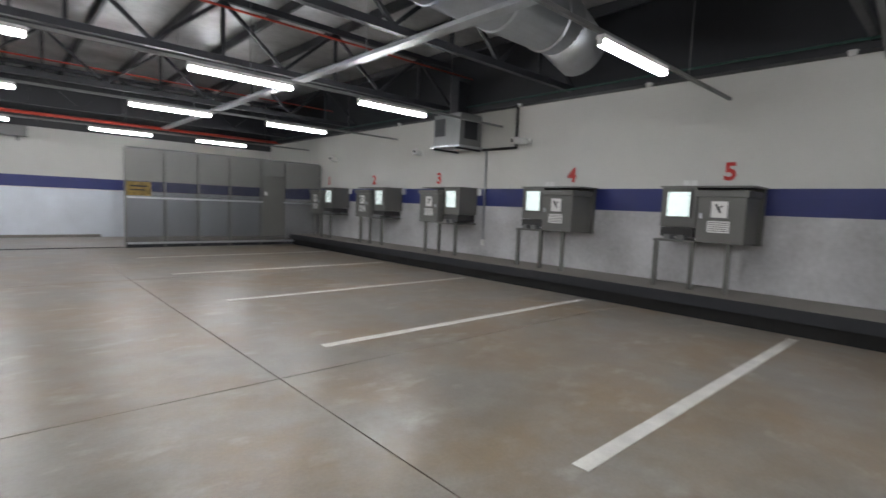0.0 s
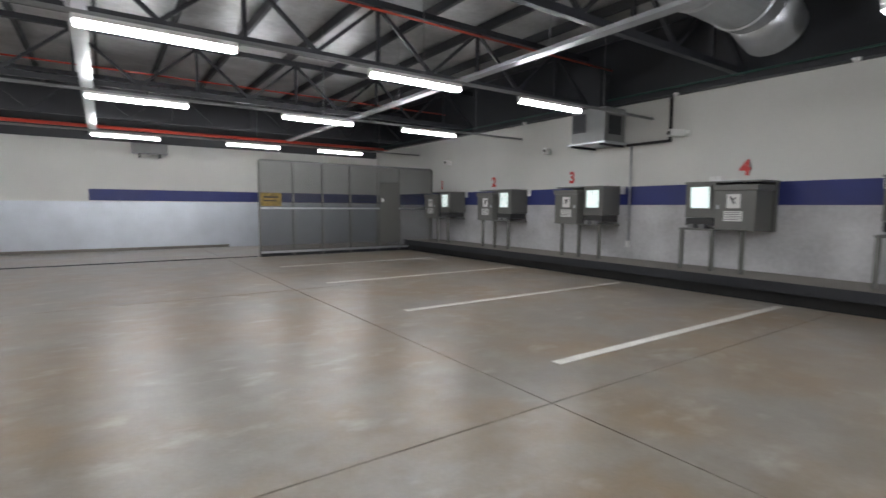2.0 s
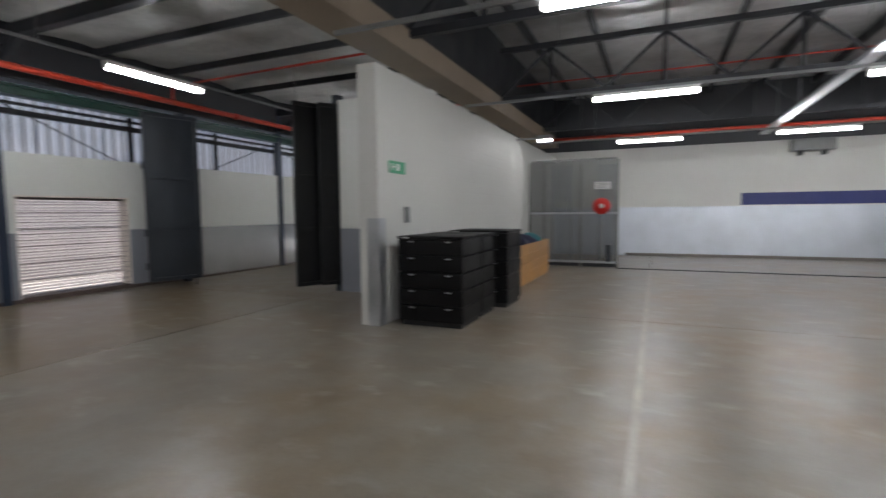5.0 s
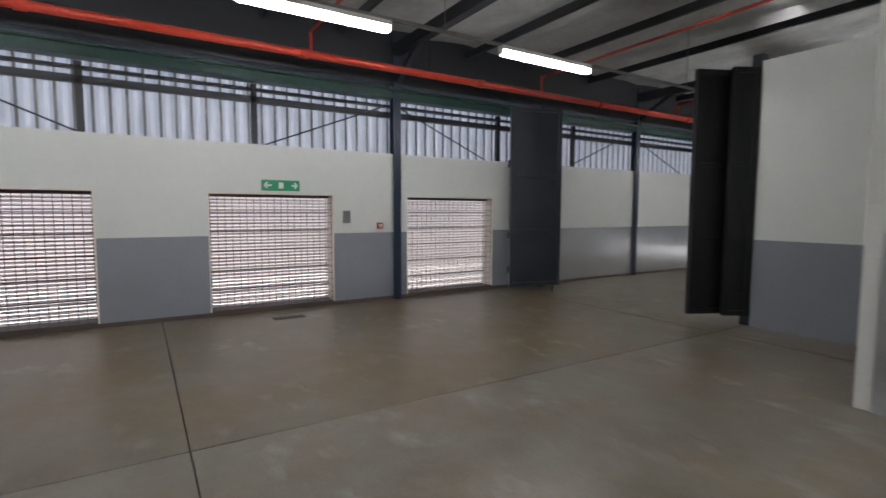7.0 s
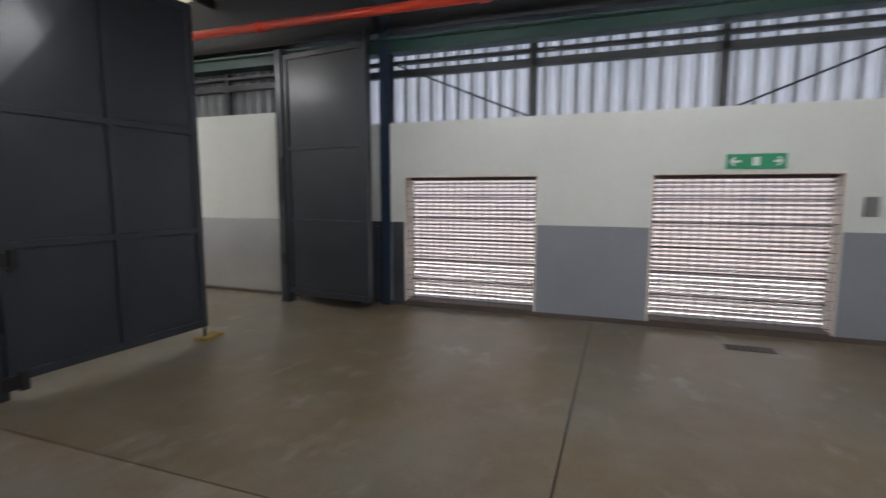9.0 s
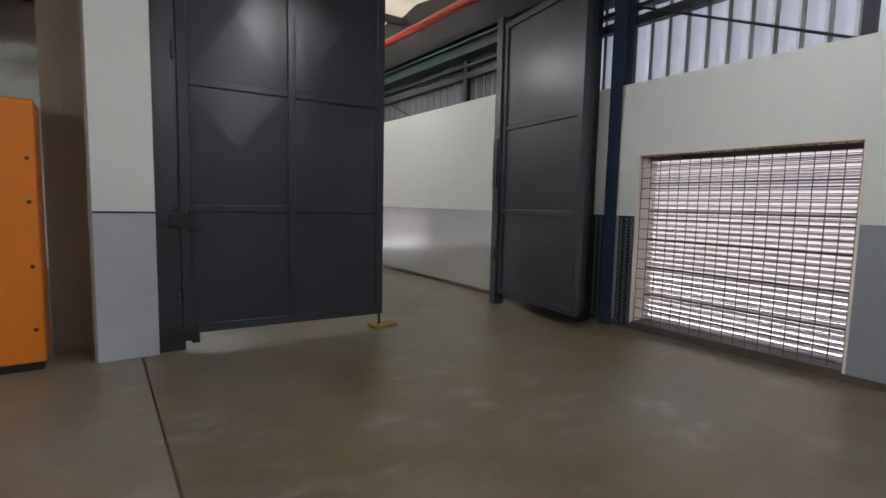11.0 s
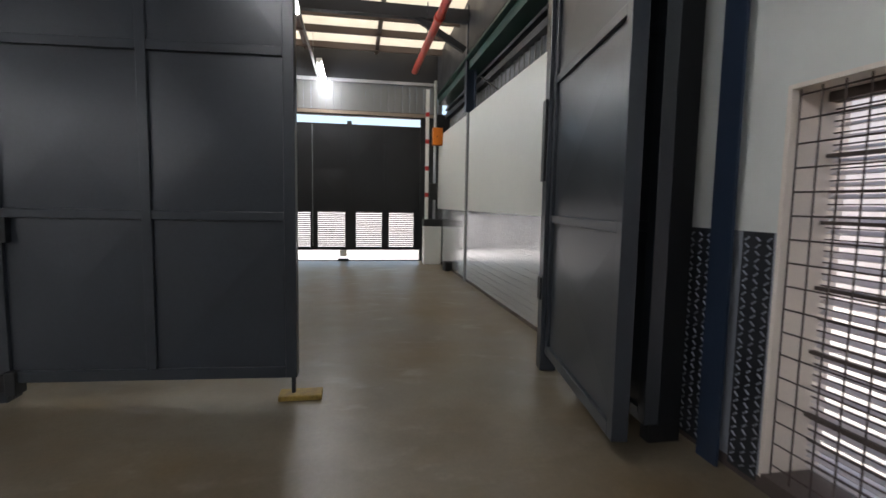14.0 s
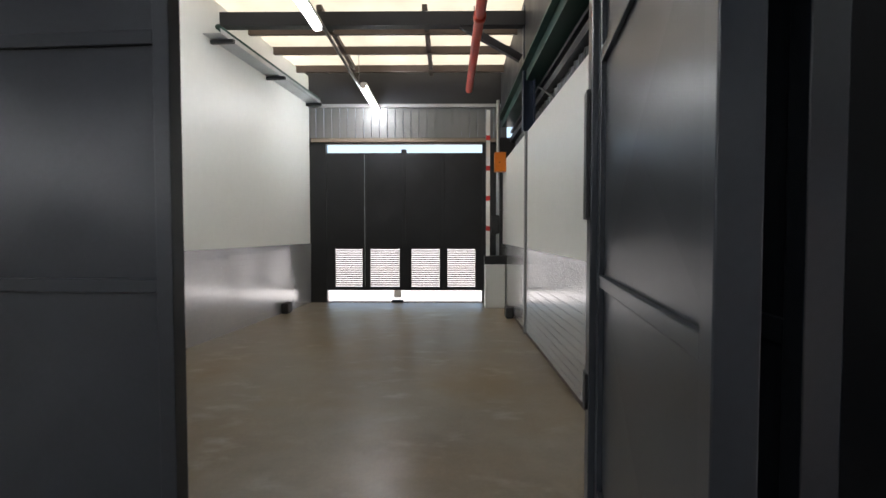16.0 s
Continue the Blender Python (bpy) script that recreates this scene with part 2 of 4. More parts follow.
def part(name, bm, material, parent=None, label=""):
    me = bpy.data.meshes.new(name)
    bm.to_mesh(me)
    bm.free()
    me.materials.append(material)
    ob = new(name, me)
    if parent is not None:
        ob.parent = parent
    if label:
        ob["label"] = label
    return ob


def smooth(ob):
    for p in ob.data.polygons:
        p.use_smooth = True
    return ob


def thing(name, x, y, z, label, category, group="", turn=0.0, kind=""):
    ob = new(name)
    ob.empty_display_size = 0.1
    ob.matrix_world = pose(x, y, z, 0, 0, turn)
    return tagged(ob, label, category, group, kind)


def fixed(name, bm, material, label, category=""):
    return tagged(part(name, bm, material), label, category or name.split("_")[0], kind="structure")


def letters(name, text, size, material, parent, m, depth=0.004):
    cu = bpy.data.curves.new(name, "FONT")
    cu.body, cu.size, cu.extrude, cu.align_x, cu.align_y = text, size, depth, "CENTER", "CENTER"
    cu.offset = 0.012
    tmp = bpy.data.objects.new(name, cu)
    me = bpy.data.meshes.new_from_object(tmp)
    bpy.data.objects.remove(tmp)
    me.materials.append(material)
    ob = new(name, me)
    if parent is not None:
        ob.parent = parent
    ob.matrix_basis = m
    return ob


# ---- floor, ground ----
EAST, NORTH, WEST, SOUTH = 12.35, 19.3, -9.53, -8.46
PART_X = -3.1
ground = fixed("ground", shape((-400, 400, -400, 400, -0.4, -0.15)), GROUND, "pale concrete yard outside the building", "ground")
floor = fixed("floor", shape((-9.9, 12.7, -8.7, 19.7, -0.15, -0.012)), JOINT, "polished grey-brown concrete slab floor with saw-cut joints", "floor")
XS = [-9.9, -5.3, 0.0, 5.5, 12.7]
YS = [-8.7, 3.0, 9.0, 15.5, 19.7]
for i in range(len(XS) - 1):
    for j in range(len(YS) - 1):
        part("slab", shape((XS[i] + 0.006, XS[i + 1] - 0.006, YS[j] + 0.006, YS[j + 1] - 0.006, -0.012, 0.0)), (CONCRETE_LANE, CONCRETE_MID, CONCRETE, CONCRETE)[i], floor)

WORN = mat("worn_joint_concrete", (0.33, 0.29, 0.235), 0.36, 0, 0.3, 30, 2.5, 0.02, 0.05)
fixed("joint_strip", shape((-0.028, 0.028, -2.9, 15.4, 0.0, 0.002)), WORN, "pale worn joint strip across the floor", "floor joint")

# ---- east wall with its platform ----
wall_east = fixed("wall_east", shape((EAST, EAST + 0.25, -7.4, NORTH, 1.945, 3.72)), WHITE_WALL, "white painted block wall with a navy band and silver-grey dado", "wall")
part("upper_cladding", shape((EAST, EAST + 0.25, -7.4, NORTH, 3.72, 5.3)), STEEL_DARK, wall_east, "dark sheeting above the wall head")
part("band", shape((EAST - 0.002, EAST + 0.25, -7.4, NORTH, 1.54, 1.945)), BLUE_BAND, wall_east, "navy blue painted band")
part("dado", shape((EAST, EAST + 0.25, -7.4, NORTH, -0.1, 1.54)), GREY_WALL, wall_east, "scuffed silver-grey painted dado")
platform = fixed("platform", shape((11.22, EAST, -7.0, 15.0, 0.20, 0.36), bevel=0.012), KERB, "raised concrete service platform along the wall", "platform")
# Black colour here stands for the shade under the platform edge.
part("recess", shape((11.34, EAST, -7.0, 15.0, 0.0, 0.20)), BLACK, platform, "recessed toe space, blackened to stand for shade")
part("edge_angle", shape((11.208, 11.219, -7.0, 15.0, 0.198, 0.362)), STEEL_DARK, platform, "dark steel edge angle")
for k, y in enumerate((-2.3, 0.63, 3.64, 6.45, 9.43, 12.4)):
    ln = fixed("bay_line", shape((6.25, 11.13, y - 0.055, y + 0.055, 0.0, 0.004)), LINE, "worn white painted bay line on the floor", "bay line")

# ---- north wall ----
wall_north = fixed("wall_north", shape((-9.9, EAST + 0.25, NORTH, NORTH + 0.25, 1.57, 3.46)), WHITE_WALL, "white painted end wall with a galvanised dado", "wall")
part("upper_cladding", shape((-9.9, EAST + 0.25, NORTH, NORTH + 0.25, 3.46, 5.3)), STEEL_DARK, wall_north, "dark sheeting above the wall head")
part("lane_dado", shape((-9.9, PART_X - 0.2, NORTH - 0.012, NORTH + 0.25, 0.26, 1.57)), SILVER, wall_north)
part("dado", shape((PART_X - 0.2, EAST + 0.25, NORTH - 0.012, NORTH + 0.25, -0.1, 1.57)), SILVER, wall_north, "galvanised steel sheet dado")
part("band", shape((2.44, EAST, NORTH - 0.008, NORTH, 1.60, 1.96)), BLUE_BAND, wall_north, "navy blue painted band")
part("skirting", shape((-0.8, 6.45, NORTH - 0.06, NORTH - 0.012, 0.0, 0.09)), KERB, wall_north)
fixed("floor_track", shape((-0.78, 6.42, 15.17, 15.23, 0.0, 0.018), bevel=0.004), STEEL_DARK, "dark steel floor track between the cages", "floor track")
# Out of view; added to enclose the hall and keep outside light out.
wall_south = fixed("wall_south", shape((-5.4, EAST + 0.25, -7.4, -7.1, -0.1, 5.6)), WHITE_WALL, "added plain white wall closing off the hall's unseen end", "wall")

# ---- partition wall between hall and loading lane ----
wall_partition = fixed("wall_partition", shape((PART_X - 0.28, PART_X, 7.52, NORTH, 0.0, 3.30), bevel=0.01), WHITE_WALL, "white plastered partition wall with a free end", "wall")
part("corner_guard", shape((PART_X + 0.001, PART_X + 0.012, 7.535, 7.68, 0.0, 1.38), bevel=0.003), GALV, wall_partition, "grey steel corner guard")
part("end_guard", shape((PART_X - 0.16, PART_X + 0.012, 7.506, 7.519, 0.0, 1.38), bevel=0.003), GALV, wall_partition, "bright steel corner guard")
wall_gate_north = fixed("wall_gate_north", shape((-5.25, PART_X - 0.28, 9.75, 10.0, 1.17, 3.5)), PANEL_LIGHT, "pale wall beside the inner gate with grey dado", "wall")
part("dado", shape((-5.25, PART_X - 0.28, 9.74, 10.0, 0.0, 1.17)), PANEL_GREY, wall_gate_north, "grey dado panel")
bm = shape((PART_X - 0.5, PART_X + 0.05, -7.1, NORTH, 3.62, 3.95))
fascia = fixed("fascia_beam", bm, BEAM_TAN, "tan boarded fascia beam under the roof", "beam")
wall_pier = fixed("wall_pier", shape((-5.42, -5.02, -1.38, -0.95, 1.14, 4.0)), PANEL_LIGHT, "pale panelled gate pier with grey dado", "wall")
part("dado", shape((-5.42, -5.02, -1.38, -0.946, 0.0, 1.125)), PIER_DADO, wall_pier, "light grey dado")
part("dado_trim", shape((-5.42, -5.02, -1.38, -0.943, 1.125, 1.14)), STEEL_DARK, wall_pier, "dark joint line")
part("side_board", shape((-5.02, -5.0, -1.38, -0.955, 0.0, 4.0)), BEAM_TAN, wall_pier, "brown boarded side")

# ---- west wall with louvred openings ----
WINDOWS = [(0.50, 2.305), (3.61, 5.45), (6.77, 8.665)]
WZ0, WZ1, WTOP, WGREY = 0.06, 1.79, 2.50, 1.165
edges = [SOUTH - 0.3] + [v for w in WINDOWS for v in w] + [NORTH]


def west_strip(z0, z1, x, full):
    bm = bmesh.new()
    if full:
        box(bm, WEST - 0.28, x, edges[0], edges[-1], z0, z1)
    else:
        for a in range(0, len(edges), 2):
            box(bm, WEST - 0.28, x, edges[a], edges[a + 1], z0, z1)
    return bm


wall_west = fixed("wall_west", west_strip(WZ1, WTOP, WEST, True), PANEL_LIGHT, "pale insulated panel wall with louvred openings", "wall")
part("panel", west_strip(WGREY, WZ1, WEST, False), PANEL_LIGHT, wall_west)
part("dado", west_strip(WZ0, WGREY, WEST + 0.004, False), PANEL_GREY, wall_west, "grey dado panel")
part("sill_wall", west_strip(-0.1, WZ0, WEST + 0.004, True), GRILLE, wall_west)
part("panel_head", shape((WEST - 0.28, WEST, SOUTH, -1.2, WTOP, 2.74)), PANEL_LIGHT, wall_west)
# brighter tread-plate dado in the two lanes past the gates
for a, b in ((SOUTH, -1.0), (9.9, NORTH)):
    part("tread_dado", shape((WEST + 0.004, WEST + 0.012, a, b, 0.05, WGREY)), TREAD, wall_west, "bright aluminium tread plate dado")
for a, b in ((-0.95, 0.16), (0.32, 0.49)):
    bm = shape((WEST + 0.005, WEST + 0.010, a, b, 0.03, WGREY))
    plate = part("tread_plate", bm, STEEL_DARK, wall_west, "dark steel tread plate")
bm = bmesh.new()
for i in range(23):
    for j in range(34):
        y, z = -0.9 + 0.0625 * i, 0.06 + 0.0325 * j
        if 0.14 < y < 0.34 or y > 0.48:
            continue
        s = 0.012 if (i + j) % 2 else -0.012
        bar(bm, (WEST + 0.011, y - 0.011, z - s * 0.7), (WEST + 0.011, y + 0.011, z + s * 0.7), 0.013, 0.006)
tagged(part("tread_lug", bm, PANEL_GREY, wall_west), kind="stuff")


def louvre_window(k, y0, y1):
    w = thing("window_%d" % k, WEST, (y0 + y1) / 2, WZ0, "louvred ventilation opening with a welded steel grille", "window", kind="structure")
    h, half = WZ1 - WZ0, (y1 - y0) / 2
    part("jamb", shape((-0.30, 0.004, -half, -half + 0.02, 0, h), (-0.30, 0.004, half - 0.02, half, 0, h), (-0.30, 0.004, -half + 0.02, half - 0.02, h - 0.02, h)), JAMB, w, "cream painted reveal")
    part("sill", shape((-0.30, 0.01, -half + 0.02, half - 0.02, 0, 0.02)), GRILLE, w)
    n = 33
    step = (h - 0.05) / n
    bm = bmesh.new()
    bar(bm, (0, -half + 0.02, 0), (0, half - 0.02, 0), 0.005, 0.037)
    me = None
    for i in range(n):
        if me is None:
            s = part("slat", bm, LOUVRE, w)
            me = s.data
        else:
            s = new("slat", me)
            s.parent = w
        s.matrix_basis = pose(-0.24, 0, 0.045 + step * i, 0, -62, 0)
    # Dark strips draw the shaded line beneath each slat.
    shade_mesh = None
    for i in range(n):
        if shade_mesh is None:
            o = part("slat_lip", shape((-0.006, 0.004, -half + 0.02, half - 0.02, -0.0025, 0.003)), GRILLE, w, "dark strip standing for the shade under a slat")
            shade_mesh = o.data
        else:
            o = new("slat_lip", shade_mesh)
            o.parent = w
        o.matrix_basis = pose(-0.224, 0, 0.062 + step * i)
    upright = None
    nb = max(6, round((2 * half) / 0.10))
    for i in range(nb + 1):
        if upright is None:
            bm = bmesh.new()
            rod(bm, (0, 0, 0.02), (0, 0, h - 0.02), 0.004, 6)
            o = part("grille_bar", bm, GRILLE, w)
            upright = o.data
        else:
            o = new("grille_bar", upright)
            o.parent = w
        o.matrix_basis = pose(-0.03, -half + 0.03 + (2 * half - 0.06) * i / nb, 0)
    cross = None
    for i in range(17):
        if cross is None:
            bm = bmesh.new()
            rod(bm, (0, -half + 0.02, 0), (0, half - 0.02, 0), 0.004, 6)
            o = part("grille_rail", bm, GRILLE, w)
            cross = o.data
        else:
            o = new("grille_rail", cross)
            o.parent = w
        o.matrix_basis = pose(-0.041, 0, 0.06 + (h - 0.1) * i / 16)
    for i in (1, 2, 3, 4, 5):
        part("stiffener", shape((-0.215, -0.19, -half + 0.02, half - 0.02, h * i / 6 - 0.008, h * i / 6 + 0.008)), GRILLE, w)
    part("blind_box", shape((-0.26, -0.18, -half + 0.02, half - 0.02, h - 0.06, h - 0.02)), GRILLE, w)


for k, (a, b) in enumerate(WINDOWS):
    louvre_window(k + 1, a, b)

part("cover_strip", shape((WEST, WEST + 0.03, -5.60, -5.50, 0.0, 2.74), (WEST, WEST + 0.03, 12.90, 13.0, 0.0, 2.5), bevel=0.004), STEEL_MID, wall_west, "grey panel joint strip")

# translucent corrugated sheeting above the panels
SHEET_TOP = 4.35
bm, dull = bmesh.new(), bmesh.new()
n = int((NORTH - SOUTH + 0.3) / 0.19)
prev = None
SPLIT = 156
for i in range(n * 4 + 1):
    y = SOUTH - 0.3 + i * 0.19 / 4
    x = WEST - 0.30 + (0.07 if i % 4 in (1, 2) else 0.0)
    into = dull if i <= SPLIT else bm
    lo, hi = into.verts.new((x, y, WTOP - 0.05)), into.verts.new((x, y, SHEET_TOP))
    if prev and i != SPLIT + 1:
        into.faces.new((prev[0], lo, hi, prev[1]))
    prev = (lo, hi)
# Opaque grey strips imitate the shading along the corrugation edges.
edge_shades = bmesh.new()
for i in range(n):
    y = SOUTH - 0.3 + i * 0.19 + 0.07
    box(edge_shades, WEST - 0.228, WEST - 0.215, y - 0.016, y + 0.016, WTOP, 3.45)
cladding = fixed("wall_cladding", bm, SHEETING, "bluish translucent corrugated sheeting above the panels", "cladding")
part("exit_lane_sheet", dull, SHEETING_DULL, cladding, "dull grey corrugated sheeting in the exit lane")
tagged(part("rib", edge_shades, STEEL_MID, cladding, "grey strips standing in for shaded corrugation edges"), kind="stuff")
girts = fixed("girt", shape((WEST - 0.24, WEST - 0.14, SOUTH, NORTH, 3.13, 3.22), (WEST - 0.24, WEST - 0.14, SOUTH, NORTH, 3.30, 3.34)), STEEL_DARK, "dark steel wall rails", "girt")
eaves = fixed("eaves_beam", shape((WEST - 0.22, WEST + 0.02, SOUTH, NORTH, 3.42, 3.55), (WEST - 0.22, WEST + 0.1, SOUTH, NORTH, 3.55, 3.58)), GREEN, "dark green eaves beam", "beam")
# Box carried up past the beam to block sky under the roof.
upper = fixed("upper_beam", shape((WEST - 0.25, WEST + 0.05, SOUTH, NORTH, 3.66, 4.72)), STEEL_DARK, "dark steel beam with an added panel above, shutting out the sky", "beam")
for y in (-5.55, 0.24, 6.56, 12.95):
    col = thing("steel_column", WEST - 0.01, y, 0, "blue-black painted steel wall column", "column", "columns of the outer wall", kind="structure")
    lo = 0.0 if y > -5 else 2.75
    part("web", shape((-0.07, 0.06, -0.012, 0.012, lo, 4.4)), STEEL_BLUE, col)
    part("flange", shape((0.06, 0.075, -0.07, 0.07, lo, 4.4)), STEEL_BLUE, col)
    part("flange", shape((-0.085, -0.07, -0.07, 0.07, WTOP, 4.4)), STEEL_BLUE, col)
for y0, y1 in ((0.3, 2.2), (6.4, 4.4), (6.7, 8.6), (-5.4, -3.5), (12.7, 10.8), (13, 15)):
    bm = bmesh.new()
    rod(bm, (WEST - 0.12, y0, 3.3), (WEST - 0.12, y1, 2.5), 0.012, 8)
    fixed("brace_rod", bm, STEEL_DARK, "thin steel wind brace", "brace")
for y in (2.2, 4.3, 8.9, 11.0, -2.6):
    fixed("sheeting_post", shape((WEST - 0.22, WEST - 0.14, y - 0.04, y + 0.04, WTOP, 3.4)), STEEL_DARK, "dark steel post behind the cladding", "post")

# ---- roofs ----
HALL_Z, LANE_Z = 5.2, 4.5
roof_hall = fixed("ceiling_hall", shape((PART_X, EAST + 0.3, -7.4, NORTH + 0.3, HALL_Z, HALL_Z + 0.12)), FOIL, "foil-faced insulated roof over the hall", "ceiling")
bm = bmesh.new()
prev = None
ny = int((NORTH + 0.3 + 2.6) / 0.35)
for i in range(ny + 1):
    y = -2.6 + 0.35 * i
    row = []
    for j in range(13):
        x = -10.0 + j * (PART_X + 10.0) / 12
        row.append(bm.verts.new((x, y, LANE_Z + 0.14 * (j % 2) * 0.25 - (0.045 if i % 4 == 0 else 0.0) + 0.05 * (j / 12) + 0.012 * math.sin(i * 2.3 + j * 1.7))))
    if prev:
        for j in range(12):
            bm.faces.new((prev[j], row[j], row[j + 1], prev[j + 1]))
    prev = row
roof_lane = fixed("ceiling_lane", bm, FOIL_LANE, "sagging foil insulation under the lane roof", "ceiling")
def lining(y0, y1):
    """Sagging quilted lining, tucked up at every purlin."""
    bm = bmesh.new()
    prev = None
    steps = round((y1 - y0) / 0.12)
    for i in range(steps + 1):
        y = y0 + (y1 - y0) * i / steps
        row = []
        for j in range(41):
            x = -10.0 + j * 5.1 / 40
            z = LANE_Z - 0.05 * abs(math.sin(y * 3.4)) + 0.03 * noise.noise(Vector((x * 2.2, y * 3.0, 4))) + 0.015 * noise.noise(Vector((x * 7, y * 4, 9)))
            row.append(bm.verts.new((x, y, z)))
        if prev:
            for j in range(40):
                bm.faces.new((prev[j], row[j], row[j + 1], prev[j + 1]))
        prev = row
    return bm


exit_roof = fixed("ceiling_exit_lane", lining(-8.9, -5.3), SKYLIGHT, "cream translucent roof lining glowing with daylight", "ceiling")
smooth(exit_roof)
smooth(fixed("ceiling_exit_lane_inner", lining(-5.3, -2.6), LINING, "beige quilted roof lining over the exit lane", "ceiling"))
for x in (-6.75, -8.15):
    fixed("lining_strap", shape((x - 0.035, x + 0.035, -8.2, -5.45, 4.33, 4.40)), GRILLE, "brown strap holding the roof lining", "strap")
# Unseen sheet, added to stop skylight leaking in behind the lane wall.
fixed("roof_store_cover", shape((-4.95, PART_X, -7.4, -2.6, LANE_Z, LANE_Z + 0.1)), STEEL_DARK, "added dark sheet keeping the sky out behind the lane wall", "roof")
fixed("roof_lane_cover", shape((-10.0, PART_X, -2.6, NORTH + 0.3, LANE_Z + 0.25, LANE_Z + 0.35)), STEEL_DARK, "sheet metal roof above the lane", "roof")
fixed("wall_lane_upper", shape((PART_X - 0.05, PART_X, -7.4, NORTH, 3.95, HALL_Z + 0.05)), STEEL_DARK, "dark sheeted strip between the two roofs", "wall")


def truss(name, x0, x1, y, z0, z1, bays):
    t = thing(name, (x0 + x1) / 2, y, z0, "dark steel lattice roof truss", "truss", "roof trusses", kind="structure")
    w = (x1 - x0) / 2
    h = z1 - z0
    part("bottom_chord", shape((-w, w, -0.05, 0.05, 0, 0.11)), STEEL_DARK, t)
    part("top_chord", shape((-w, w, -0.05, 0.05, h - 0.11, h)), STEEL_DARK, t)
    for i in range(bays):
        a, b = -w + 2 * w * i / bays, -w + 2 * w * (i + 1) / bays
        bm = bmesh.new()
        m = (a + b) / 2
        bar(bm, (a, 0, 0.1), (m, 0, h - 0.1), 0.06, 0.06)
        part("web", bm, STEEL_DARK, t)
        bm = bmesh.new()
        bar(bm, (m, 0, h - 0.1), (b, 0, 0.1), 0.06, 0.06)
        part("web", bm, STEEL_DARK, t)
        part("upright", shape((m - 0.03, m + 0.03, -0.03, 0.03, 0.1, h - 0.1)), STEEL_DARK, t)


for y in (0.3, 4.9, 8.4, 12.8, 17.2):
    truss("roof_truss", PART_X, EAST, y, 3.85, 5.0, 7)
for i in range(12):
    x = PART_X + 0.7 + i * 1.3
    fixed("purlin", shape((x - 0.035, x + 0.035, -7.1, NORTH, 5.0, 5.18)), STEEL_DARK, "dark steel roof purlin", "purlin")
for y in (-5.5, 0.24, 6.56, 12.95):
    fixed("rafter", shape((WEST, PART_X, y - 0.07, y + 0.07, 4.12, 4.30)), STEEL_DARK, "dark steel rafter over the lane", "rafter")
    bm = bmesh.new()
    bar(bm, (WEST + 0.1, y, 3.7), (WEST + 0.9, y, 4.15), 0.09, 0.09)
    fixed("haunch", bm, STEEL_DARK, "dark steel haunch brace", "haunch")
for i, y in enumerate((-7.9, -7.0, -6.2, -4.2, -2.6, -0.8, 1.4, 2.9, 4.4, 5.6, 8.0, 9.4, 11.2, 14.4, 16)):
    fixed("lane_purlin", shape((WEST - 0.2, PART_X, y - 0.03, y + 0.03, 4.30, 4.42)), GRILLE if i < 4 else STEEL_DARK, "dark steel purlin over the lane", "purlin")


# ---- pipes, trays, duct ----
def pipe(name, pts, r, material, label, category, seg=12):
    bm = bmesh.new()
    for a, b in zip(pts, pts[1:]):
        rod(bm, a, b, r, seg)
    for p in pts[1:-1]:
        bmesh.ops.create_uvsphere(bm, u_segments=seg, v_segments=6, radius=r * 1.1, matrix=Matrix.Translation(p))
    return smooth(tagged(part(name, bm, material), label, category))


pipe("sprinkler_main", [(-8.80, -6.9, 3.69), (-8.80, 16, 3.69)], 0.055, RED_PIPE, "red painted sprinkler main along the lane", "pipe")
main = bpy.data.objects["sprinkler_main"]
for y in (-4.2, -1.2, 1.8, 4.8, 7.8, 10.8, 13.8):
    smooth(part("coupling", rod(bmesh.new(), (-8.80, y - 0.06, 3.69), (-8.80, y + 0.06, 3.69), 0.068, 14), RED_PIPE, main, "red grooved pipe coupling"))
for y in (-5.3, 0.5, 6.8, 12.6):
    bm = bmesh.new()
    rod(bm, (-8.80, y, 3.74), (-8.80, y, 4.30), 0.008, 6)
    tagged(part("pipe_hanger", bm, STEEL_DARK), "thin steel rod holding the sprinkler main", "hanger", "pipe hangers")
for y in (4.9, 9.2, 13.4, 1.2):
    pipe("sprinkler_branch", [(-8.80, y, 3.69), (-8.80, y, 4.0), (-3.3, y, 4.05)], 0.022, RED_PIPE, "thin red sprinkler branch pipe", "pipe", 8)
pipe("sprinkler_main", [(PART_X - 0.02, 18.3, 3.75), (EAST, 18.3, 3.75)], 0.05, RED_PIPE, "red painted sprinkler main under the hall roof", "pipe")
for y in (7.7, 14.3):
    pipe("sprinkler_branch", [(PART_X, y, 4.55), (EAST, y, 4.55)], 0.02, RED_PIPE, "thin red sprinkler branch pipe", "pipe", 8)
tray = thing("cable_tray", 2.65, 8.0, 3.42, "galvanised cable tray hung under the roof", "cable tray")
part("tray_bed", shape((-0.09, 0.09, -9, 9.5, 0, 0.006), (-0.09, -0.084, -9, 9.5, 0.006, 0.05), (0.084, 0.09, -9, 9.5, 0.006, 0.05)), GALV, tray)
for y in (-6, -2, 2, 6):
    part("hanger", shape((-0.005, 0.005, y - 0.005, y + 0.005, 0.006, 1.75)), GALV, tray)
tray = thing("cable_tray", 7.7, 5.2, 3.50, "galvanised cable tray hung under the roof", "cable tray")
part("tray_bed", shape((-0.08, 0.08, -6, 11, 0, 0.006), (-0.08, -0.074, -6, 11, 0.006, 0.05), (0.074, 0.08, -6, 11, 0.006, 0.05)), GALV, tray)
